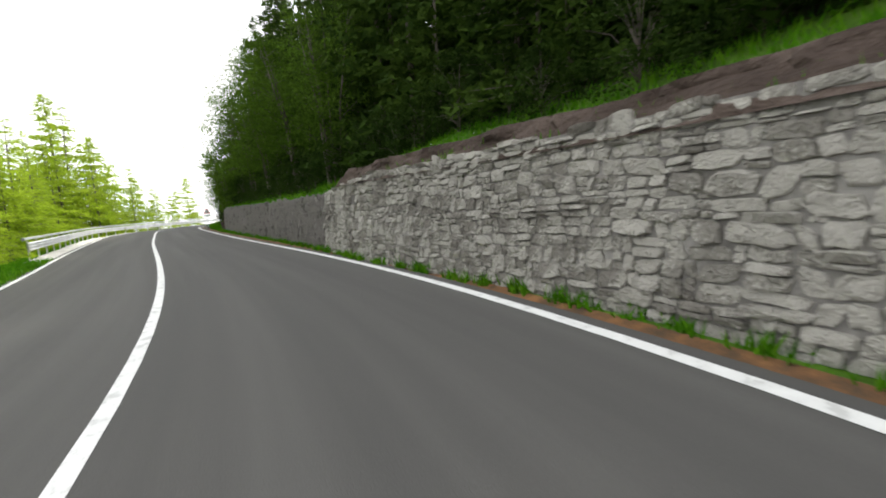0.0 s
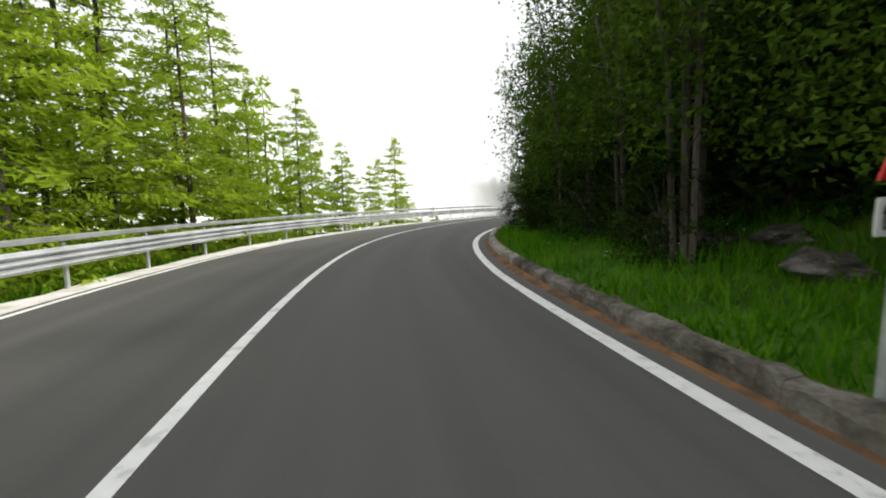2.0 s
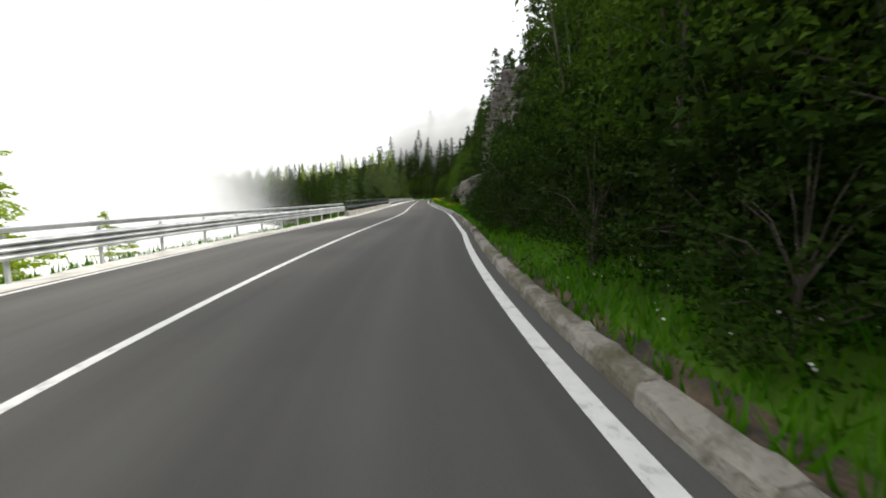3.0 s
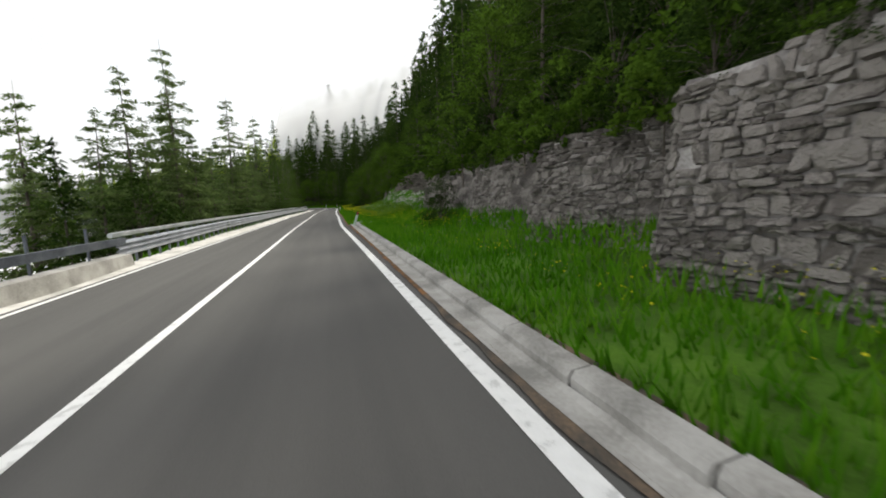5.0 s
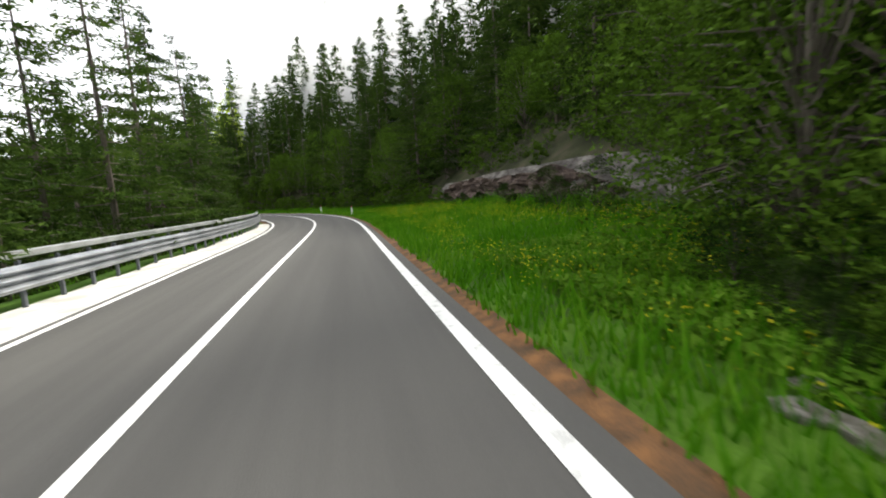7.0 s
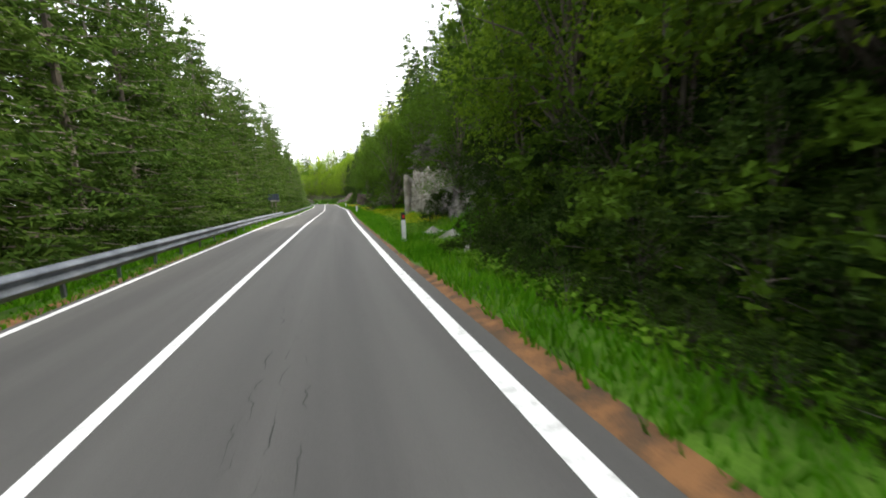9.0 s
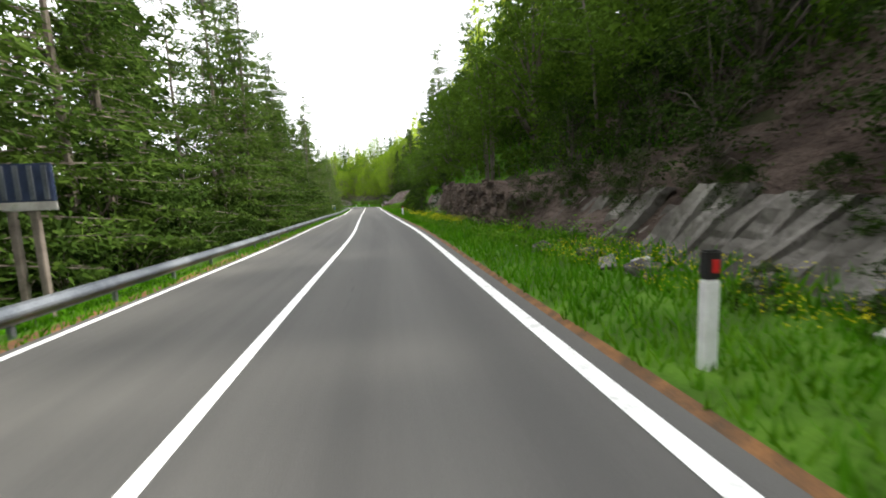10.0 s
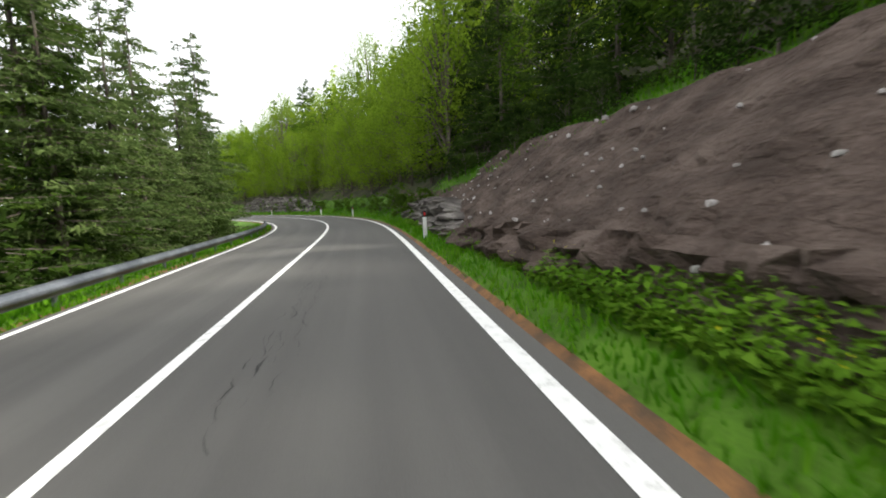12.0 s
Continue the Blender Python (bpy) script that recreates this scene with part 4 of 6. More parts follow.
backwood(136, 246, 2.4, 6.5, 14, ["spruce"], 1.0, -1)
grove(246, 336, 2.0, 3.6, 5.0, ["dark_larch"], 1.2, -1)
grove(338, 371, 2.0, 3.2, 4.6, ["verge_larch", "dark_larch", "verge_larch"], 0.72, -1)
grove(373, 410, 2.0, 4.0, 5.2, ["dark_larch", "verge_larch"], 1.0, -1)
backwood(246, 336, 2.0, 6.5, 14, ["spruce"], 1.5, -1)
backwood(338, 372, 2.0, 6.5, 12, ["spruce"], 0.85, -1)
backwood(374, 408, 2.2, 6.5, 12, ["spruce", "larch"], 1.2, -1)
# hill side: the wood above walls and banks
grove(-6, 40, 2.0, 3.0, 4.6, ["spruce", "spruce", "spruce", "spruce"], 0.85, 1)
backwood(7, 36, 0.6, 1.0, 2.0, ["undergrowth"], 0.6, 1)
backwood(13, 36, 0.7, 0.5, 0.9, ["undergrowth"], 0.25, 1)
backwood(-10, 48, 0.9, 4.0, 12, ["spruce"], 1.1, 1)
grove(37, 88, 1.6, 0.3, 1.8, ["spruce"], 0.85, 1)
# bushes coloured for the gloom below the hill trees
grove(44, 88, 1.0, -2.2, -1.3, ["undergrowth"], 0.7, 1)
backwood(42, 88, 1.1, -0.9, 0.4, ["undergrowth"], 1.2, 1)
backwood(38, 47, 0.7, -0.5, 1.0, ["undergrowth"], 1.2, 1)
backwood(36, 96, 0.75, 2.5, 12, ["spruce"], 1.15, 1)
grove(110, 135, 2.6, 1.2, 3.0, ["spruce", "leafy"], 0.7, 1)
backwood(94, 262, 1.0, 4, 14, ["spruce"], 1.25, 1)
backwood(140, 205, 1.6, 6, 16, ["spruce"], 1.5, 1)
backwood(96, 275, 1.6, 15, 46, ["spruce"], 1.4, 1)
grove(138, 204, 2.6, 1.2, 3.2, ["leafy", "spruce", "spruce"], 0.75, 1)
grove(176, 188, 2.4, 0.6, 2.0, ["spruce", "leafy"], 0.75, 1)
grove(203, 264, 1.7, -0.5, 1.2, ["spruce", "leafy", "leafy", "dark_larch"], 0.85, 1)
grove(262, 346, 2.4, 1.2, 3.2, ["leafy", "leafy", "dark_larch", "spruce"], 0.8, 1)
grove(286, 306, 2.2, 0.2, 1.0, ["wayside", "leafy"], 0.75, 1)
grove(346, 388, 1.9, 0.9, 2.6, ["leafy", "spruce", "spruce"], 0.75, 1)
backwood(344, 386, 1.2, 0.3, 1.5, ["undergrowth"], 0.6, 1)
backwood(262, 440, 1.6, 4, 14, ["spruce", "larch"], 1.1, 1)
grove(386, 466, 1.9, 0.3, 2.0, ["fresh"], 0.85, 1)
grove(384, 466, 2.4, 2.8, 4.8, ["fresh", "fresh", "leafy"], 1.2, 1)
backwood(388, 466, 1.8, 5, 10, ["spruce"], 1.0, 1)
backwood(106, 136, 1.0, 0.4, 4.5, ["undergrowth"], 0.85, 1)
backwood(138, 204, 1.6, 1.5, 5, ["undergrowth"], 0.8, 1)
backwood(336, 374, 1.3, 4.2, 9, ["undergrowth"], 1.5, -1)
backwood(253.5, 263, 0.1, -2.4, -1.2, ["undergrowth"], 0.17, 1)
backwood(253.5, 263, 0.16, -1.9, -0.6, ["undergrowth"], 0.34, 1)
main_wood, wood = wood, random.Random(19)
backwood(-8, 40, 0.9, 2.7, 4.0, ["spruce"], 0.9, 1)
backwood(284, 346, 1.2, 3.0, 4.4, ["undergrowth"], 1.25, -1)
for s, d, k in ((350, 5.4, 0.8), (354, 5.2, 0.85), (357.5, 5.0, 0.75), (361, 5.2, 0.8), (364, 5.0, 0.7), (367.5, 5.2, 0.75)):
    plant("verge_larch", s, -valley_edge(s) - d, k, wood)
wood = main_wood
finish_backwood()
for s, lat, size in ((12, 5.6, 0.8), (16.5, 5.9, 0.85), (21, 5.7, 0.8), (25.5, 5.8, 0.85), (29.5, 5.9, 0.8), (33.5, 6.0, 0.85), (37, 5.7, 0.8), (40.5, 6.0, 0.95), (43.5, 5.9, 0.9), (46, 6.3, 1.0), (48.5, 5.7, 0.8), (51, 5.8, 0.95), (54, 5.8, 0.9), (57, 5.6, 0.75), (60, 5.7, 0.75), (63, 5.9, 0.8), (66, 5.9, 0.8), (70, 6.2, 0.85), (255.5, 5.6, 0.9), (259, 5.9, 0.85), (262.5, 5.8, 0.9), (266.5, 6.4, 0.8)):
    plant("wayside" if s < 250 else "light_wayside", s, lat, size, wood)
for s, lat, size in ((178.3, 4.9, 0.22), (178.9, 5.3, 0.3), (179.3, 4.7, 0.2), (179.6, 5.7, 0.4), (180.2, 5.2, 0.3), (180.6, 6.0, 0.45), (181.4, 6.6, 0.5), (178.6, 5.9, 0.4), (178.0, 6.3, 0.45), (178.0, 4.05, 0.16), (178.25, 4.3, 0.2), (178.6, 4.15, 0.17), (178.9, 4.5, 0.2), (179.3, 4.9, 0.22), (179.9, 5.3, 0.25), (178.4, 4.7, 0.24), (177.8, 4.4, 0.2), (188, 7.6, 0.4), (189.3, 7.9, 0.5), (191.5, 7.7, 0.4), (193, 8.0, 0.5), (195.6, 7.8, 0.45), (197, 7.4, 0.4), (199.5, 7.4, 0.5), (186.6, 8.0, 0.5)):
    plant("undergrowth", s, lat, size, wood)
for s, lat, size in ((284.6, 5.7, 1.0), (287.0, 6.4, 0.8), (168, 9.8, 0.6), (176, 9.4, 0.75), (179.6, 7.6, 0.85), (180.6, 6.6, 0.75), (182.4, 8.9, 1.0), (184.8, 9.6, 1.0), (178.4, 8.8, 0.9), (183.3, 11, 1.1), (187.5, 11.4, 1.1), (164.8, 9.2, 0.5), (50.5, 7.0, 0.95), (54.0, 7.2, 0.9), (109.6, 5.3, 0.34), (111.0, 5.2, 0.3), (267.6, 5.7, 0.5), (20, 7.2, 0.9), (24, 6.9, 1.0), (28, 6.8, 1.05), (31.5, 7.0, 1.0), (34, 7.4, 0.9)):
    plant("fine_leafy", s, lat, size, wood)
for s0, s1, gap, off in ((34, 47, 1.6, 1.0), (49, 88, 1.2, 0.2), (108, 134, 1.5, 0.3), (136, 200, 1.7, 0.4), (204, 262, 1.3, -0.6), (262, 344, 1.5, 0.5), (322, 342, 2.0, -0.5), (161, 173, 0.8, -0.3), (200, 264, 1.1, -0.2), (384, 440, 1.6, -0.4)):
    for s in np.arange(s0, s1, gap):
        f, zf, high, back, slope = hill(s)
        plant("shrub", s + wood.uniform(-0.6, 0.6), f + back * (1 if off > 0 else 0.4) + off + wood.uniform(-0.4, 0.6), wood.uniform(0.7, 1.2), wood)

grove(-6, 14, 1.1, 1.5, 2.5, ["undergrowth"], 0.55, 1)
for s, lat in ((269.2, 5.5), (268.6, 6.0), (268.9, 5.1), (269.6, 6.2)):
    plant("undergrowth", s, lat, 0.6, wood)
grove(248, 266, 1.2, -0.8, 1.2, ["spruce", "undergrowth", "undergrowth"], 0.75, 1)
grove(364, 398, 1.7, 3.4, 5.2, ["grey_larch", "undergrowth"], 0.8, -1)
grove(318, 352, 1.7, 3.6, 6.0, ["spruce", "dark_larch"], 0.95, -1)
for s, lat in ((251, 5.2), (252.5, 5.6), (254, 5.2), (255.5, 5.7), (257, 5.1), (258, 5.8), (259, 5.3), (260.4, 5.6), (261.6, 5.2), (263, 5.7), (265, 5.5), (266.5, 5.9), (327, 5.2), (328.3, 5.0), (329, 5.6), (293, 6.2), (295.5, 5.9), (297.5, 6.3), (299.5, 5.7), (329.5, 5.3), (331, 5.7), (332.5, 5.3), (334, 5.6), (335.5, 5.4), (337, 5.8)):
    plant("undergrowth", s, lat, 0.65 if s < 320 else 0.4, wood)
for s in np.arange(106.5, 132, 1.0):
    plant("shrub", s + wood.uniform(-0.4, 0.4), 6.4 + wood.uniform(-0.15, 0.5), wood.uniform(0.6, 1.1), wood, 2.1 if s > 117 else 2.35)
for s, lat, k in ((32.6, 5.0, 0.7), (33.8, 5.2, 0.8), (35, 5.1, 0.7), (36.4, 5.3, 0.8), (37.4, 4.9, 0.5), (178.2, 4.4, 0.35), (178.6, 4.7, 0.4), (179.2, 5.1, 0.5), (179.9, 5.5, 0.5), (271.5, 6.0, 0.6), (273.4, 6.2, 0.7), (276, 6.3, 0.6)):
    plant("shrub", s, lat, k, wood, 2.3 if s > 270 else 1.35 if s < 37 else None)


# ---- rock faces and earth slopes ----
def rock_face(name, s0, s1, foot, z0, z1, lean, amp, mat, label, seed=0.0, layers=0.25, step=0.17, lump=0.16, ends=0.35, bed=3.2):
    """A rough face above the road: foot(s) its lateral place, lean how far its top lies back."""
    nz = max(4, int((z1 - z0) / (step * 0.8)))
    ss = np.arange(s0, s1 + step / 2, step)
    verts, faces = [], []
    for i, s in enumerate(ss):
        u = (s - s0) / (s1 - s0)
        top = z0 + (z1 - z0) * min(1.0, ends + 2.6 * u, ends + 2.6 * (1 - u)) * (1 + lump * noise.noise((s * 0.6, seed, 0)))
        for k in range(nz + 3):
            t = min(1.0, k / nz)
            z = z0 + (top - z0) * t
            lat = foot(s) + lean * t
            q = (s * 1.9, z * 3.0 + seed, lat * 0.8)
            rough = noise.fractal(q, 0.5, 2.1, 6) * amp * 0.75 + noise.noise((s * 0.25, z * 0.3, seed)) * amp * 0.8
            rough += layers * amp * (math.floor((z + 0.15 * noise.noise((s * 0.4, z, seed))) * bed) % 2)
            rough += 1.1 * layers * amp * noise.cell((s * 2.2 + 0.4 * math.floor(z * 5), z * 5.0, seed)) + 0.9 * layers * amp * noise.cell((s * 4.6, z * 9.0, seed + 3)) + 0.3 * amp * noise.noise((s * 5.5, z * 5.0, seed)) + 0.16 * amp * noise.noise((s * 12, z * 12, seed))
            lat -= rough * min(1, 0.25 + 3 * t)
            if k > nz:
                lat += (k - nz) * 0.45 + 0.2 * noise.noise((s * 2, k, seed))
                z += 0.12 * noise.noise((s * 1.7, k, seed)) - (k - nz) * 0.12
            verts.append(at(s + 0.1 * noise.noise((s * 3, z * 3, seed + 9)), lat, z))
    n = nz + 3
    for i in range(len(ss) - 1):
        for k in range(n - 1):
            p = i * n + k
            faces.append((p, p + 1, p + n + 1, p + n))
    ob = mesh(name, verts, faces, mat)
    return tagged(ob, label, "rock" if "rock" in name or "cliff" in name else "slope")


foot = lambda d=0.0: (lambda s: hill(s)[0] + d)
rock_face("earth_bank", 30.9, 38.2, foot(-0.25), 0.0, 1.55, 0.95, 0.2, "dark_rock", "crumbling reddish earth bank under trees", 1, 0.5, step=0.1)
rock_face("cliff", 84, 101.5, lambda s: float(np.interp(s, [84, 90, 96, 99, 101.5], [6.4, 6.6, 6.8, 7.2, 7.9])), 0.2, 9.5, 1.2, 0.38, "rock", "tall dark grey layered cliff beside the old tunnel", 2, 0.5)
rock_face("rock_band", 37, 49, lambda s: 8.0, 1.6, 3.3, 0.5, 0.35, "dark_rock", "dark layered rock band under the trees", 21, 0.6)
rock_face("cliff", 98.0, 109.0, lambda s: float(np.interp(s, [98, 101, 104, 109], [7.8, 8.3, 8.5, 8.6])), 3.2, 12.5, 1.0, 0.45, "rock", "tall layered grey cliff rising above the tunnel mouth", 3, 0.55, ends=0.8)
rock_face("rock_ledge", 109.5, 126, lambda s: float(np.interp(s, [109, 112, 126], [8.2, 8.6, 8.4])), 2.4, 4.4, 1.6, 0.45, "rock", "grey rock ledge in the overgrown slope above the wall", 23, 0.5)
rock_face("rock_outcrop", 185, 204, foot(-0.2), 0.2, 2.0, 0.5, 0.25, "dark_rock", "dark grey rock outcrop under spruces", 5, 0.4)
rock_face("rock_outcrop", 206, 216, lambda s: 8.5, 0.2, 2.0, 0.6, 0.35, "dark_rock", "small dark rock among trees", 15, 0.4)
rock_face("rock_bank", 261, 270.5, foot(-0.1), 0.1, 1.5, 1.0, 0.3, "rock", "broken grey rocks in an overgrown bank", 6, 0.5)
rock_face("earth_slope", 277.8, 289, foot(-0.1), 0.2, 3.1, 1.5, 0.14, "earth", "bare brown earth slope between rock and trees", 7, 0.1)
rock_face("earth_slope", 286, 305, lambda s: 5.75 + 0.25 * noise.noise((s * 0.4, 3, 0)), 0.9, 3.3, 1.5, 0.13, "earth", "bare brown earth bank above the slabs", 9, 0.3, step=0.14)
rock_face("rock_outcrop", 317, 322, foot(-0.1), 0.1, 1.1, 0.7, 0.2, "earth", "low pinkish rock between bushes", 19, 0.4, step=0.12)
rock_face("rock_outcrop", 322, 332, foot(-0.05), 0.1, 0.85, 0.4, 0.2, "dark_rock", "dark undercut rock in the bank", 12, 0.6)
rock_face("rock_band", 328, 348, foot(1.3), 1.3, 2.5, 1.1, 0.14, "earth", "band of bare rock above green scrub", 13, 0.4)
big_slope = rock_face("earth_slope", 343, 387, foot(-0.25), 0.2, 2.9, 2.9, 0.1, "earth", "large bare brown earth slope with scattered stones", 14, 0.3, lump=0.09, ends=0.6)
rock_face("rock_shelf", 352, 376, lambda s: hill(s)[0] + float(np.interp(s, [352, 366, 368, 370, 376], [-0.1, -0.08, -0.2, -0.38, -0.4])), 0.1, 0.85, 0.35, 0.13, "earth", "low stepped shelf of brown rock at the slope's foot", 27, 0.9, step=0.12, bed=5.0)
rock_face("rock_outcrop", 374.5, 388, foot(-0.3), 0.0, 1.3, 0.4, 0.3, "rock", "dark layered rocks at the foot of the slope", 16, 0.6, step=0.12)
rock_face("rock_outcrop", 414, 442, foot(-0.3), 0.1, 2.4, 0.8, 0.4, "rock", "grey rocks under trees on the outside of the bend", 17, 0.5)


def boulder(s, lat, size, seed, mat="rock", label="loose grey boulder in the grass"):
    bm = bmesh.new()
    bmesh.ops.create_icosphere(bm, subdivisions=1 if size < 0.35 else 2, radius=1)
    for v in bm.verts:
        v.co *= 1 + 0.45 * noise.noise(v.co * 1.4 + Vector((seed, 0, 0))) + 0.18 * (noise.cell(v.co * 2.2 + Vector((seed, 5, 0))) - 0.5)
        v.co.z = max(v.co.z * 0.6, -0.3)
    ob = part("boulder", bm, mat)
    ob.matrix_world = Matrix.Translation(at(s, lat, ground_z(s, lat) + size * 0.12)) @ Matrix.Rotation(seed, 4, "Z") @ Matrix.Diagonal((size, size * 0.75, size * 0.8, 1))
    return tagged(ob, label, "boulder", "boulders")


bld = random.Random(3)
for s, lat, k in ((41.8, 6.2, 0.5), (42.8, 6.6, 0.4), (43.8, 6.4, 0.35), (40.6, 6.6, 0.5), (46, 6.7, 0.3)):
    boulder(s, lat, k, s)

for s, lat, k in ((178.45, 3.62, 0.17), (178.2, 3.66, 0.2), (178.62, 3.95, 0.15), (178.3, 4.0, 0.17), (177.95, 3.62, 0.18)):
    boulder(s, lat, k, s * 3, "mossy", "flat mossy stone half sunk in the grass")


def concrete_slab():
    """A cast block sunk askew in the grass."""
    bm = bmesh.new()
    box(bm, -0.48, 0.48, -0.36, 0.36, -0.2, 0.1, 0.03)
    for v in bm.verts:
        v.co += 0.015 * noise.noise_vector(v.co * 4)
    ob = part("concrete_slab", bm, "concrete")
    ob.matrix_world = Matrix.Translation(at(102.6, 5.65, ground_z(102.6, 5.65) + 0.12)) @ Matrix.Rotation(radians(heading(102.45) + 15), 4, "Z") @ Matrix.Rotation(radians(-20), 4, "Y")
    tagged(ob, "pale concrete slab lying askew in the grass", "slab")


concrete_slab()


def scree(name, spans, mat, label, seed):
    """Angular broken stones lying on the slope."""
    rnd = random.Random(seed)
    verts, faces = [], []
    for s0, s1, l0, l1, count, big in spans:
        for _ in range(count):
            s, lat = rnd.uniform(s0, s1), rnd.uniform(l0, l1)
            if 0.6 * noise.noise((s * 0.45, lat * 0.9, seed)) + 0.7 * noise.noise((s * 1.7, lat * 2.4, seed)) < 0.08:
                continue
            r = big * rnd.uniform(0.35, 1.0) ** 1.5
            c = at(s, lat, ground_z(s, lat) + r * 0.3)
            m = Matrix.Rotation(rnd.uniform(0, 6.3), 3, "Z") @ Matrix.Rotation(rnd.gauss(0, 0.4), 3, "X") @ Matrix.Diagonal((1, rnd.uniform(0.5, 0.9), rnd.uniform(0.4, 0.8)))
            i = len(verts)
            for z in (-1, 1):
                n = 5
                for k in range(n):
                    a = 6.283 * (k + rnd.uniform(-0.3, 0.3)) / n
                    verts.append(c + m @ Vector((r * math.cos(a) * rnd.uniform(0.7, 1.1) * (1 if z < 0 else 0.75), r * math.sin(a) * rnd.uniform(0.7, 1.1) * (1 if z < 0 else 0.75), z * r * rnd.uniform(0.6, 1))))
            faces += [(i + k, i + (k + 1) % 5, i + 5 + (k + 1) % 5, i + 5 + k) for k in range(5)] + [tuple(i + 5 + k for k in range(5)), tuple(i + 4 - k for k in range(5))]
    return tagged(mesh(name, verts, faces, mat), label, "scree", kind="stuff")


scree("scree", [(133.5, 140, 6.2, 8.6, 1200, 0.14), (140, 153, 6.6, 8.5, 2200, 0.12), (153, 162, 7.2, 8.6, 450, 0.14), (134.6, 137.5, 3.1, 3.9, 26, 0.18)], "scree_stone", "pale broken stones scattered over the grass slope", 5)
scree("scree", [(89, 102.6, 4.9, 5.9, 420, 0.17)], "slab_rock", "pale grey broken rock below the cliff", 6)
scree("scree", [(261.5, 267, 4.0, 4.8, 70, 0.3), (290, 300, 4.3, 4.7, 40, 0.22)], "scree_stone", "pale rocks along the edge of the verge", 7)
for s in np.arange(288, 300, 1.4):
    boulder(s, hill(s)[0] - 0.35 + bld.uniform(-0.2, 0.3), bld.uniform(0.15, 0.4), bld.uniform(0, 9))
for _ in range(270):
    s, t = bld.uniform(347, 383), bld.uniform(0.12, 1)
    high = 2.7 * min(1.0, 0.6 + 2.6 * (s - 343) / 44, 0.6 + 2.6 * (387 - s) / 44)
    o = boulder(s, hill(s)[0] - 0.25 + 2.9 * t, bld.uniform(0.024, 0.05) * bld.choice((1, 1, 1, 1.8)), bld.uniform(0, 9), "pebble")
    m = o.matrix_world.copy()
    m.translation = at(s, hill(s)[0] - 0.32 + 2.9 * t, 0.2 + high * t)
    m = m @ Matrix.Diagonal((1, 1, 1.8, 1))
    o.name = "embedded_stone"
    for key in ("label", "category", "group"):
        del o[key]
    o.parent = big_slope
    o.matrix_world = m


# ---- masonry ----
def frame_at(s, lat, z):
    """x back along the road, y into the hill, z up."""
    t = float(np.interp(s, S, TH))
    p = at(s, lat, z)
    return Matrix(((-math.sin(t), math.cos(t), 0, p.x), (-math.cos(t), -math.sin(t), 0, p.y), (0, 0, 1, p.z), (0, 0, 0, 1)))


STONES = []
for i in range(14):
    rnd = random.Random(100 + i)
    o = [(-0.5, -0.5), (-0.18, -0.53), (0.5, -0.5), (0.53, 0.1), (0.5, 0.5), (0.1, 0.52), (-0.5, 0.5), (-0.52, -0.1)]
    o = [(x + rnd.uniform(-0.1, 0.1), z + rnd.uniform(-0.1, 0.1)) for x, z in o]
    vs = [(x, 0.3, z) for x, z in o] + [(x * 0.97, -0.35, z * 0.96) for x, z in o] + [(x * 0.78 + rnd.uniform(-0.05, 0.05), -1 + rnd.uniform(-0.25, 0.25), z * 0.72 + rnd.uniform(-0.05, 0.05)) for x, z in o]
    fs = [(a, (a + 1) % 8, 8 + (a + 1) % 8, 8 + a) for a in range(8)] + [(8 + a, 8 + (a + 1) % 8, 16 + (a + 1) % 8, 16 + a) for a in range(8)] + [tuple(range(16, 24))]
    me = bpy.data.meshes.new("stone")
    me.from_pydata(vs, [], fs)
    me.materials.append(M["stone"])
    STONES.append((me, np.array(vs), fs))


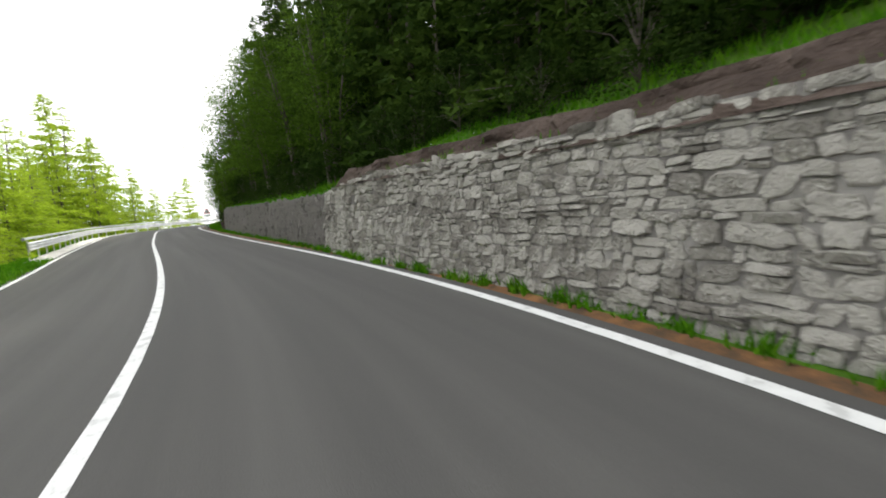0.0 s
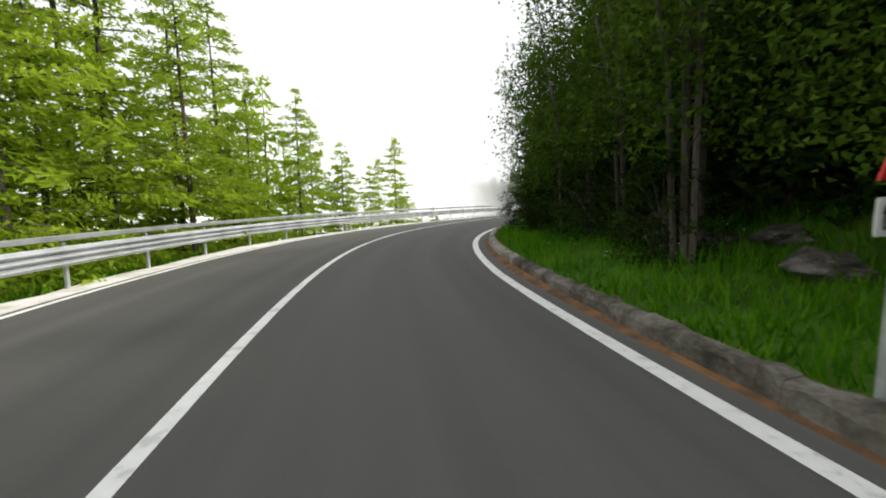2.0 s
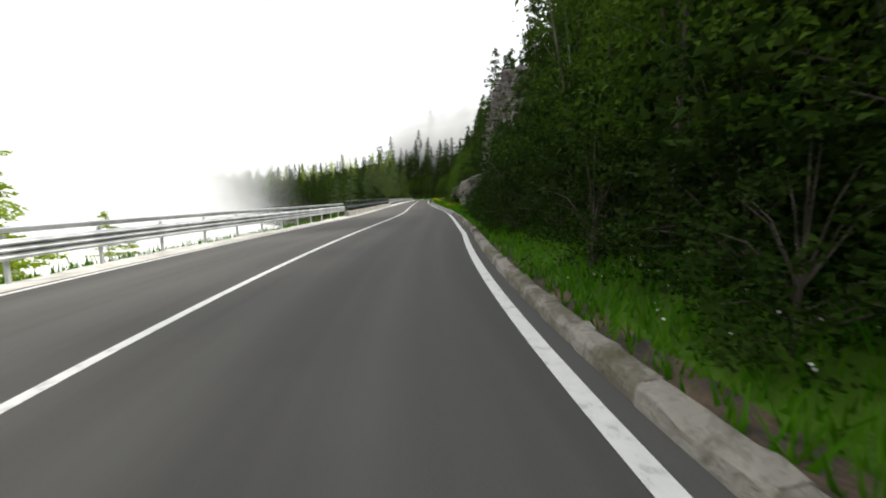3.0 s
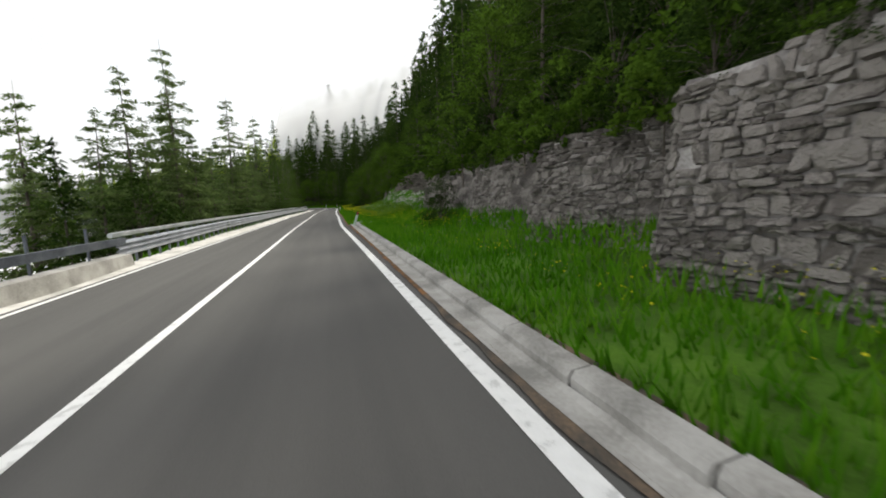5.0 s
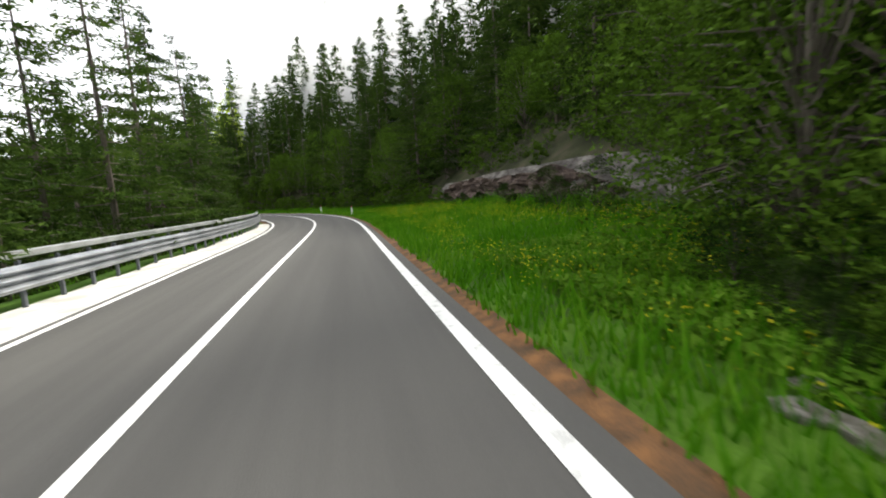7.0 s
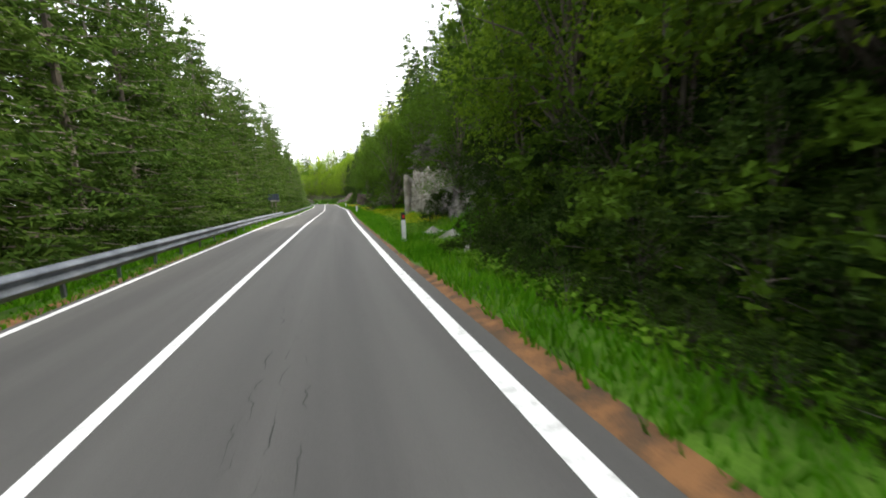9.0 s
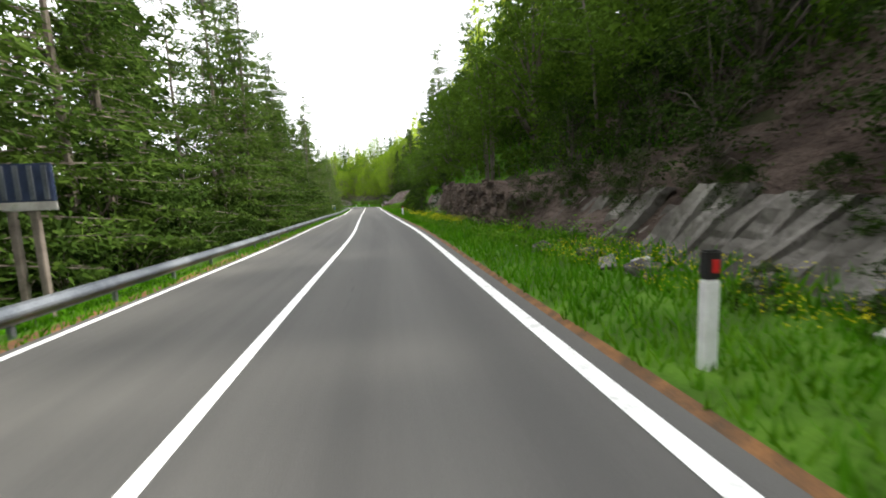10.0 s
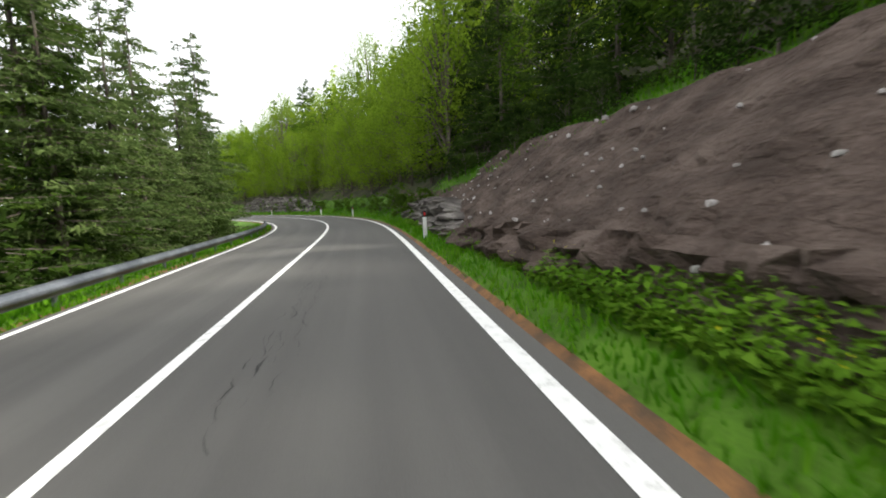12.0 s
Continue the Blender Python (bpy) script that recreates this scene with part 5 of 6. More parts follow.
def stone_wall(name, s0, s1, lat, z0, z1, label, seed, near, lean=0.1, size=0.3, high=0.15, proud=(0.01, 0.05), stone="stone", joint=0.012, core="mortar", kind="structure", sway=0.35):
    """Rough coursed masonry: a core, uneven courses of broken stones; each stone in the near stretch a piece, the rest joined."""
    rnd = random.Random(seed)
    body = sweep(name, s0, s1, lambda s: [(lat(s), z0 - 0.3), (lat(s) + lean, z1(s) - 0.05), (lat(s) + 0.7, z1(s) - 0.05), (lat(s) + 0.7, z0 - 0.3)], core, step=0.4, closed=True)
    tagged(body, label, "rock" if "rock" in name else "wall", kind=kind)
    top = max(z1(s) for s in np.linspace(s0, s1, 60))
    beds = [z0 - 0.02]
    while beds[-1] < top + high:
        beds.append(beds[-1] + high * rnd.uniform(0.6, 1.45))

    def bed(j, s):
        return beds[j] + sway * high * (1.6 * noise.noise((s * 0.5, j * 0.37, seed)) + 0.7 * noise.noise((s * 2.2, j * 1.7, seed)))
    verts, faces, placed = [], [], 0
    for j in range(len(beds) - 1):
        s = s0 + rnd.uniform(0, 0.1)
        while s < s1 - 0.04:
            wide = min(size * rnd.choice((0.45, 0.6, 0.8, 0.9, 1.1, 1.3, 1.7)) * rnd.uniform(0.85, 1.15), s1 - s)
            lo, hi = bed(j, s + wide / 2), bed(j + 1, s + wide / 2)
            cells = [(lo, hi)]
            if hi - lo > high * 0.95 and rnd.random() < 0.4:
                cut = lo + (hi - lo) * rnd.uniform(0.35, 0.65)
                cells = [(lo, cut), (cut, hi)]
            for a, b in cells:
                cx, cz = s + wide / 2, (a + b) / 2
                if cz > z1(cx) - 0.02 or b - a < 0.02 or rnd.random() < 0.003:
                    continue
                hw, hh = wide / 2 - joint * rnd.uniform(0.3, 1.6), (b - a) / 2 - joint * rnd.uniform(0.2, 1.4)
                if hw < 0.015 or hh < 0.01:
                    continue
                skew = rnd.uniform(-0.35, 0.35)
                tip = rnd.uniform(-1, 1)
                poly = []
                for ux, uz in ((-1, -0.7), (-0.72, -1), (0.1, -1), (0.75, -1), (1, -0.66), (1, 0.6), (0.7, 1), (-0.1, 1), (-0.74, 1), (-1, 0.64)):
                    poly.append((hw * (ux * rnd.uniform(0.82, 1.08) + skew * uz * hh / hw), hh * (uz * rnd.uniform(0.8, 1.12) + 0.22 * tip * ux)))
                out = rnd.uniform(*proud) * min(1.3, 0.5 + wide / size * 0.5)
                tx, tz = rnd.uniform(-0.5, 0.5) * out, rnd.uniform(-0.6, 0.6) * out
                ring = []
                for deep, shrink in ((-0.05, 1.0), (out * 0.45, 0.98), (out, rnd.uniform(0.74, 0.93))):
                    for qx, qz in poly:
                        ss, zz = cx + qx * shrink, cz + qz * shrink
                        d = deep + ((tx * qx / hw + tz * qz / hh) + rnd.uniform(-0.22, 0.22) * out if deep == out else 0)
                        ring.append(at(ss, lat(ss) + lean * (zz - z0) / max(0.5, top - z0) - d, zz))
                n = len(poly)
                mid = sum((v for v in ring[2 * n:]), Vector()) / n
                away = at(cx, -1.0, cz) - at(cx, 0.0, cz)
                ring.append(mid + away * rnd.uniform(0.0, 0.3) * out)
                fs = [(r * n + k, r * n + (k + 1) % n, (r + 1) * n + (k + 1) % n, (r + 1) * n + k) for r in (0, 1) for k in range(n)] + [(2 * n + k, 2 * n + (k + 1) % n, 3 * n) for k in range(n)]
                if near[0] < cx < near[1] and placed < 300:
                    ob = mesh("stone", [v - mid for v in ring], fs, stone, body)
                    ob.matrix_world = Matrix.Translation(mid)
                    placed += 1
                else:
                    q = len(verts)
                    verts += ring
                    faces += [tuple(q + v for v in f) for f in fs]
            s += wide
    if verts:
        tagged(mesh("stones", verts, faces, stone, body), kind="stuff")
    return body


wall_foot = lambda s: float(np.interp(s, HILL[:, 0], HILL[:, 1])) - 0.03
wall_height = lambda s: float(np.interp(s, [-45, 6, 10.5, 30, 31.3], [1.95, 2.02, 1.66, 1.66, 1.5]))
stone_wall("wall_retaining", -14, 9.5, wall_foot, -0.05, wall_height, "old coursed grey stone retaining wall along the road", 5, (0.5, 6.0), 0.14, 0.22, 0.135, (0.004, 0.05), "pale_stone", 0.0035, "pale_mortar", sway=0.7)
stone_wall("wall_retaining", 9.5, 31.3, wall_foot, -0.05, wall_height, "mortared grey rubble retaining wall along the road", 15, (12.0, 16.0), 0.12, 0.2, 0.145, (0.006, 0.02), "stone", 0.01, "pale_mortar", sway=1.1)
rock_face("wall_crest", -14, 8.6, lambda s: wall_foot(s) + 0.08, 1.8, 2.32, 0.55, 0.09, "earth", "crumbling brown earth and stones along the wall's crest", 31, 0.5, step=0.12, ends=1.0)
# the walls past the tunnel: a dressed wall with a plastered upper face, then rubble buttresses, each set forward of the next
side_face = lambda s: float(np.interp(s, [104.65, 105.2, 107, 111.4], [7.75, 6.7, 5.75, 5.7]))
side_top = lambda s: float(np.interp(s, [104.6, 105.4, 107.2, 108.2, 111.5], [3.5, 3.05, 2.6, 1.75, 1.66]))
stone_wall("wall_tunnel_side", 104.65, 111.4, side_face, 0.2, side_top, "weathered grey dressed stone wall beside the tunnel mouth", 6, (104.6, 109.5), 0.08, 0.27, 0.15, (0.008, 0.045), "mid_stone", 0.005, "pale_mortar", sway=0.3)
tagged(sweep("wall_render", 107.6, 111.5, lambda s: [(side_face(s) + 0.02, side_top(s) - 0.03), (side_face(s) + 0.16, 2.62 - 0.03 * (s - 107)), (side_face(s) + 0.8, 2.7 - 0.03 * (s - 107)), (side_face(s) + 0.8, side_top(s) - 0.1)], "plaster", step=0.3, closed=True),
       "pale stained cement face above the dressed stones", "wall", kind="structure")
tagged(sweep("wall_coping", 104.6, 107.8, lambda s: [(side_face(s) + 0.0, side_top(s) - 0.1), (side_face(s) + 0.03, side_top(s) + 0.2), (side_face(s) + 0.55, side_top(s) + 0.26), (side_face(s) + 0.8, side_top(s) - 0.1)], "plaster", step=0.4, closed=True),
       "pale weathered cement band capping the stone wall", "wall", kind="structure")
BUTTRESSES = (
    (111.4, 117.0, [111.4, 114, 116.6, 117.0], [5.6, 5.35, 5.25, 5.6], [111.4, 117], [2.5, 2.5], 3),
    (117.0, 120.9, [117.0, 119, 120.6, 120.9], [6.5, 6.1, 5.7, 5.95], [117, 121], [2.42, 2.3], 23),
    (120.9, 125.3, [120.9, 123, 125.0, 125.3], [6.6, 6.3, 5.95, 6.2], [121, 125], [2.3, 2.15], 33),
    (125.3, 132.4, [125.3, 128, 131.8, 132.4], [6.9, 6.1, 6.0, 6.25], [125, 128, 132.4], [2.2, 2.08, 2.3], 43),
)
for s0, s1, xs, ls, zs, hs, seed in BUTTRESSES:
    stone_wall("wall_buttress", s0, s1, lambda s: float(np.interp(s, xs, ls)), 0.2, lambda s: float(np.interp(s, zs, hs)) + 0.12 * noise.noise((s * 0.9, seed, 0)),
               "battered grey rubble wall buttress above the grass verge", seed, (s0, s1), 0.4, 0.2, 0.125, (0.01, 0.07), "mid_stone", 0.006, "mortar", sway=0.9)
stone_wall("wall_ruin", 164.3, 168.6, lambda s: 8.0, 0.3,
           lambda s: float(np.interp(s, [164.3, 165.5, 167.5, 168.4, 168.6], [1.7, 2.1, 2.5, 2.6, 2.2])), "broken old stone wall half overgrown with scrub", 8, (164, 168.6), 0.2, 0.3, 0.11, (0.01, 0.06), "mid_stone", 0.012, "shade_earth")
stone_wall("wall_ruin", 159.6, 163.4, lambda s: 8.0, 0.4,
           lambda s: float(np.interp(s, [159.6, 160.5, 162, 163.4], [1.6, 2.2, 2.1, 1.2])), "crumbling stone wall end above the meadow", 18, (159.6, 163.4), 0.2, 0.3, 0.11, (0.01, 0.06), "mid_stone", 0.012, "shade_earth")
stone_wall("wall_buttress", 269.8, 276.9, lambda s: float(np.interp(s, [269.8, 271.2, 275, 276.9], [6.4, 5.3, 5.28, 5.9])), 0.1,
           lambda s: float(np.interp(s, [269.8, 271, 277.1], [1.9, 2.4, 2.55])), "rough mossy stone buttress with upright columns", 9, (273, 277.1), 0.25, 0.3, 0.2, (0.0, 0.04), "mossy", 0.003, "mossy", sway=0.9)
for s0, s1, xs, ls, zs, hs, seed in BUTTRESSES:
    for s in np.arange(s0 + 0.3, s1, 0.8):
        plant("undergrowth", s, float(np.interp(s, xs, ls)) + wood.uniform(0.55, 0.95), wood.uniform(0.3, 0.5), wood, float(np.interp(s, zs, hs)) - 0.25)
for s in np.arange(105.4, 111.2, 0.7):
    plant("undergrowth", s, side_face(s) + wood.uniform(0.5, 0.9), wood.uniform(0.3, 0.45), wood, 2.45)
for s, k in ((105.6, 0.3), (106.1, 0.36), (106.6, 0.3), (107.1, 0.36), (107.6, 0.3), (108.3, 0.34)):
    plant("undergrowth", s, side_face(s) + 0.25, k, wood, side_top(s) - 0.1)
for s, lat, k in ((126.3, 5.45, 0.62), (127.2, 5.6, 0.5), (107.6, 5.5, 0.36), (109.4, 5.15, 0.3), (108.6, 5.2, 0.34), (106.6, 5.4, 0.28)):
    plant("undergrowth", s, lat, k, wood)
stone_wall("rock_wall", 301, 312.5, lambda s: float(np.interp(s, [301, 306, 310, 311, 312, 313.2], [4.7, 4.25, 4.2, 4.55, 4.95, 5.15])) + 0.3 * noise.noise((s * 0.5, 2, 0)) + 0.12 * noise.noise((s * 1.7, 4, 0)), 0.05,
           lambda s: float(np.interp(s, [301, 303, 311.5, 313.2], [1.2, 1.75, 1.95, 1.7])) + 0.25 * noise.noise((s * 0.8, 5, 0)), "dark reddish brown rock wall of broken blocks", 61, (306.5, 310.5), 0.15, 0.25, 0.13, (0.0, 0.09), "dark_rock", 0.0, "dark_rock", "", 1.4)


def slanting_slabs(s0, s1, count, shift, lat0, lean, high, mat, label, seed):
    """Smooth beds of rock that lean back from the verge; shift: how far their tops lie back along the road."""
    rib = None
    for k in range(count):
        foot_s = s0 + (s1 - s0) * k / max(1, count - 1)
        deep, up = 0.16 * noise.noise((k * 3.1, seed, 0)), high * (1 + 0.3 * noise.noise((k * 1.7, 5, seed)))
        half0 = 0.62 * (s1 - s0) / count * (1 + 0.5 * noise.noise((k * 2.3, 1, seed)))
        vs = []
        for i in range(15):
            v = i / 14
            s, z = foot_s - shift * v, 0.02 + up * v
            la = lat0 + lean * v + deep + 0.13 * noise.noise((k * 0.7, v * 3.5, seed)) + 0.05 * noise.noise((k * 2.1, v * 11, seed))
            half = half0 * (1 - 0.3 * v) * (1 + 0.25 * noise.noise((k * 5, v * 5, seed)))
            vs += [at(s - half, la + 0.16, z), at(s - half * 0.8, la + 0.01, z + 0.02), at(s - half * 0.1, la - 0.03 * noise.noise((k, v * 9, 2)), z), at(s + half * 0.6, la - 0.06, z + 0.02), at(s + half, la + 0.18, z)]
        fs = [(i * 5 + j, i * 5 + j + 1, i * 5 + j + 6, i * 5 + j + 5) for i in range(14) for j in range(4)] + [(70, 71, 72, 73, 74)]
        if rib is None:
            rib = tagged(mesh("rock_rib", vs, fs, mat), label, "rock")
        else:
            mesh("slab", vs, fs, mat, rib)


slanting_slabs(314.9, 316.6, 5, 2.0, 4.3, 0.45, 1.45, "pebble", "pale smooth slanting beds of rock", 1)
slanting_slabs(291.2, 300.5, 26, 0.7, 4.75, 0.75, 1.15, "slab_rock", "grey slanting slabs of rock along the verge", 2)
for s, lat, k in ((313.9, 4.4, 0.26), (313.3, 4.6, 0.34), (312.7, 4.75, 0.24), (313.4, 5.1, 0.4), (293.6, 5.6, 0.3), (295.4, 5.7, 0.26), (297.4, 5.6, 0.34), (299.4, 5.6, 0.28), (300.0, 5.3, 0.22), (291.4, 5.2, 0.4), (290.6, 5.0, 0.35), (290.0, 4.7, 0.28), (296.0, 6.3, 0.3), (298.2, 6.5, 0.34), (291.2, 4.3, 0.2), (291.8, 4.5, 0.25), (292.4, 4.7, 0.3), (293.2, 4.4, 0.16), (292.8, 5.4, 0.35), (294.6, 5.5, 0.3), (296.5, 5.45, 0.32), (298.6, 5.4, 0.3), (300.8, 5.0, 0.3), (317.2, 4.4, 0.3), (318.3, 4.3, 0.3), (319.6, 4.5, 0.4)):
    plant("undergrowth", s, lat, k, wood)
# a layered ledge above the scree slope
stone_wall("rock_ledge", 134.5, 160.5, lambda s: 8.55 + 0.5 * noise.noise((s * 0.35, 7, 0)) - 0.25 * noise.noise((s * 1.1, 3, 0)), 1.4,
           lambda s: float(np.interp(s, [134.5, 138, 146, 149.5, 153, 160.5], [3.3, 3.45, 3.2, 3.35, 2.75, 1.8])) + 0.3 * noise.noise((s * 0.7, 1, 0)), "dark thinly layered rock ledge over the scree slope", 51, (141, 146), 0.15, 0.42, 0.1, (0.01, 0.2), "ledge_rock", 0.003, "shade_earth", "", 1.0)
BUTT = [o for o in bpy.data.objects if o.name.startswith("wall_buttress")][-1]
for k, (s, lat, r) in enumerate(((276.75, 5.72, 0.13), (276.4, 5.5, 0.12), (275.6, 5.22, 0.11), (274.4, 5.05, 0.12))):
    bm = bmesh.new()
    bmesh.ops.create_cone(bm, cap_ends=True, segments=10, radius1=r * 1.1, radius2=r, depth=2.3)
    bmesh.ops.subdivide_edges(bm, edges=[e for e in bm.edges if abs(e.verts[0].co.z - e.verts[1].co.z) > 1], cuts=12)
    for v in bm.verts:
        v.co += 0.05 * noise.noise_vector(v.co * 3.0 + Vector((k * 7, 0, 0)))
    ob = part("column", bm, "mossy", BUTT, "pale upright stone column")
    ob.matrix_world = Matrix.Translation(at(s, lat, 1.2))
rr = random.Random(12)
for _ in range(130):
    s = rr.uniform(269.0, 277.2)
    o = boulder(s, 6.3 + rr.uniform(-0.25, 0.9), rr.uniform(0.15, 0.4), rr.uniform(0, 9), "rock", "loose flat rock piled on the buttress")
    o.scale.z *= 0.55
    o.location.z = 2.6 + rr.uniform(0.0, 1.5) * min(1, (s - 268.5) / 3)


for _ in range(90):
    s = rr.uniform(273.6, 277.4)
    o = boulder(s, 5.95 + rr.uniform(-0.15, 0.6), rr.uniform(0.12, 0.34), rr.uniform(0, 9), "rock", "loose flat rock piled on the buttress")
    o.scale.z *= 0.5
    o.location.z = 2.5 + rr.uniform(0.0, 1.3)


def tunnel():
    t = empty("tunnel_portal", frame_at(103.15, 7.8, 0.35), "dark disused tunnel mouth with a stone arch", "tunnel")
    half, spring, out = 1.38, 1.75, 0.28
    arc = [(half * math.cos(math.pi * k / 16), spring + half * 0.76 * math.sin(math.pi * k / 16)) for k in range(17)]
    inner = [(half, -0.3)] + arc + [(-half, -0.3)]
    ring = [(half + out, -0.3)] + [(x * (1 + out / half), spring + (z - spring) * (1 + out / half / 0.8 * 0.8)) for x, z in arc] + [(-half - out, -0.3)]
    n = len(inner)
    # the front wall, with the opening cut through it
    edge = []
    for x, z in ring:
        if z < spring:
            edge.append((1.95 if x > 0 else -1.75, z))
        else:
            a = math.atan2(z - spring, x)
            edge.append((max(-1.75, min(1.95, 6 * math.cos(a))), min(spring + 1.55, spring + 6 * math.sin(a))))
    v = [(x, 0, z) for x, z in inner] + [(x, 0, z) for x, z in edge] + [(x, 0.5, z) for x, z in edge]
    f = [(k, k + 1, n + k + 1, n + k) for k in range(n - 1)] + [(n + k, n + k + 1, 2 * n + k + 1, 2 * n + k) for k in range(n - 1)]
    front = mesh("front_wall", v, f, "rock", t)
    v = [(x, -0.09, z) for x, z in inner] + [(x, -0.09, z) for x, z in ring] + [(x, 0.05, z) for x, z in ring] + [(x, 0.3, z) for x, z in inner]
    f = [(k, k + 1, n + k + 1, n + k) for k in range(n - 1)] + [(n + k, n + k + 1, 2 * n + k + 1, 2 * n + k) for k in range(n - 1)] + [(3 * n + k, 3 * n + k + 1, k + 1, k) for k in range(n - 1)]
    rnd = random.Random(21)
    z = 0.0
    while z < 3.1:
        h = rnd.uniform(0.16, 0.26)
        x = -1.75
        while x < 1.8:
            w = rnd.uniform(0.25, 0.5)
            r = math.hypot((x + w / 2) / (half + out + 0.12), max(0, z + h / 2 - spring) / ((half + out) * 0.85 + 0.1))
            if r > 1.06:
                o = new("stone", STONES[rnd.randrange(len(STONES))][0])
                o.parent = front
                o.matrix_parent_inverse = Matrix()
                o.matrix_basis = Matrix.Translation((x + w / 2, -0.01, z + h / 2)) @ Matrix.Diagonal((w * 0.95, rnd.uniform(0.03, 0.07), h * 0.93, 1))
            x += w + 0.015
        z += h + 0.01
    mesh("arch_ring", v, f, "rock", t, "dressed pale stone arch ring")
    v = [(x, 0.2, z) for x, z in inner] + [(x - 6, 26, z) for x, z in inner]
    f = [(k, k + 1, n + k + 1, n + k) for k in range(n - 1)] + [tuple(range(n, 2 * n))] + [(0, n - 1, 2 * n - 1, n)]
    # near-black lining stands for the lack of light inside
    mesh("bore", v, f, "soot", t, "rock-hewn tunnel bore coloured near black for its gloom")
    mesh("coping", [(-1.8, -0.12, 3.3), (2.0, -0.12, 3.3), (2.0, 0.8, 3.35), (-1.8, 0.8, 3.35), (-1.8, -0.12, 3.42), (2.0, -0.12, 3.42), (2.0, 0.8, 3.5), (-1.8, 0.8, 3.5)],
         [(0, 1, 5, 4), (4, 5, 6, 7), (0, 4, 7, 3), (1, 2, 6, 5), (2, 3, 7, 6)], "rock", t, "mossy stone coping")
    bm = bmesh.new()
    part("plinth", box(bm, -1.6, -0.9, -0.45, -0.1, -0.2, 0.22, 0.03), "rock", t)


tunnel()

# ---- kerb: rough old kerb at first, then a concrete gutter kerb between the sign and the leaning marker ----
def KERB(s):
    return float(np.interp(s, [36, 43, 50, 60, 90, 100, 112, 115, 125, 136], [3.64, 3.7, 3.74, 3.8, 3.42, 3.32, 3.22, 3.12, 3.1, 3.08]))


def kerb_front(s):
    return max(KERB(s), hill_edge(s) + 0.27)


for s in np.arange(37, 136.0, 1.0):
    mid = s + 0.5
    k = kerb_front(mid)
    rough = 0.07 if mid < 90 else 0.004
    piece = sweep("kerb_stone", s + 0.006, s + 0.994, lambda q: [(k + 0.0, -0.05), (k + 0.01, 0.1 + rough * noise.noise((q * 3, 1, 0))), (k + 0.04, 0.145 + rough * noise.noise((q * 4, 2, 0))), (k + 0.18, 0.16 + rough * noise.noise((q * 4, 5, 0))), (k + 0.21, 0.14), (k + 0.21, -0.05)], "concrete" if mid > 90 else "mossy" if mid > 46 else "old_kerb", step=0.14, closed=True)
    tagged(piece, "worn pale concrete kerb stone beside the verge", "kerb", "kerb stones")

for s0, s1, mat, label in ((89, 118, "grit", "brown needles and grit gathered beside the gutter"), (118, 135, "needles", "rust-brown larch needles gathered beside the gutter")):
    litter = sweep("needle_litter", s0, s1, lambda s: [(kerb_front(s) - 0.26 - 0.06 * noise.noise((s * 1.4, 2, 0)), 0.014), (kerb_front(s) - 0.17 + 0.03 * noise.noise((s * 1.1, 7, 0)), 0.034)], mat, step=0.25)
    tagged(litter, label, "litter", kind="stuff")
gutter = sweep("gutter", 90, 136, lambda s: [(kerb_front(s) - 0.2, 0.035), (kerb_front(s) - 0.05, 0.03), (kerb_front(s) + 0.01, 0.05)], "concrete", step=0.5)
tagged(gutter, "narrow grey concrete gutter along the kerb", "gutter", kind="structure")

# ---- safety barriers on the valley side ----
def wave(z0, z1, ridges, deep=0.085):
    out = []
    n = ridges * 8
    for i in range(n + 1):
        t = i / n
        out.append((deep * (0.5 - 0.5 * math.cos(2 * math.pi * ridges * t)), z0 + (z1 - z0) * t))
    return out


def guard_rail(s0, s1, z0, z1, ridges, upper, gap, label, metal="steel"):
    p0 = at(s0, -valley_edge(s0) - rail_off(s0), -0.25)
    rail = empty("guard_rail", Matrix.Translation(p0), label, "guard rail")
    prof = wave(z0, z1, ridges)
    inv = Matrix.Translation(-p0)

    def add(ob):
        ob.data.transform(inv)
        ob.parent = rail
        return ob
    front = lambda s: -valley_edge(s) - rail_off(s)
    add(sweep("beam", s0, s1, lambda s: [(front(s) + d, z) for d, z in prof] + [(front(s) + d - 0.006, z) for d, z in reversed(prof)], metal, step=1.0, smooth=False, closed=True))
    if upper:
        a, b = upper
        add(sweep("upper_rail", s0, s1, lambda s: [(front(s) - 0.12, a), (front(s) - 0.05, a + 0.02), (front(s) - 0.05, b - 0.02), (front(s) - 0.12, b), (front(s) - 0.17, b - 0.02), (front(s) - 0.17, a + 0.02)], "steel", step=1.0, closed=True))
    bm = bmesh.new()
    top = (upper[0] if upper else z1) - 0.02
    box(bm, -0.06, -0.0, -0.04, 0.04, -0.75, top, 0.008)
    me = bpy.data.meshes.new("post")
    bm.to_mesh(me)
    bm.free()
    me.materials.append(M["aged_steel" if metal != "steel" else "steel"])
    for s in np.arange(s0 + 0.4, s1, gap):
        o = new("post", me)
        o.parent = rail
        o.matrix_world = Matrix.Translation(at(s, front(s) - 0.03, 0)) @ Matrix.Rotation(radians(heading(s)), 4, "Z")
    return rail


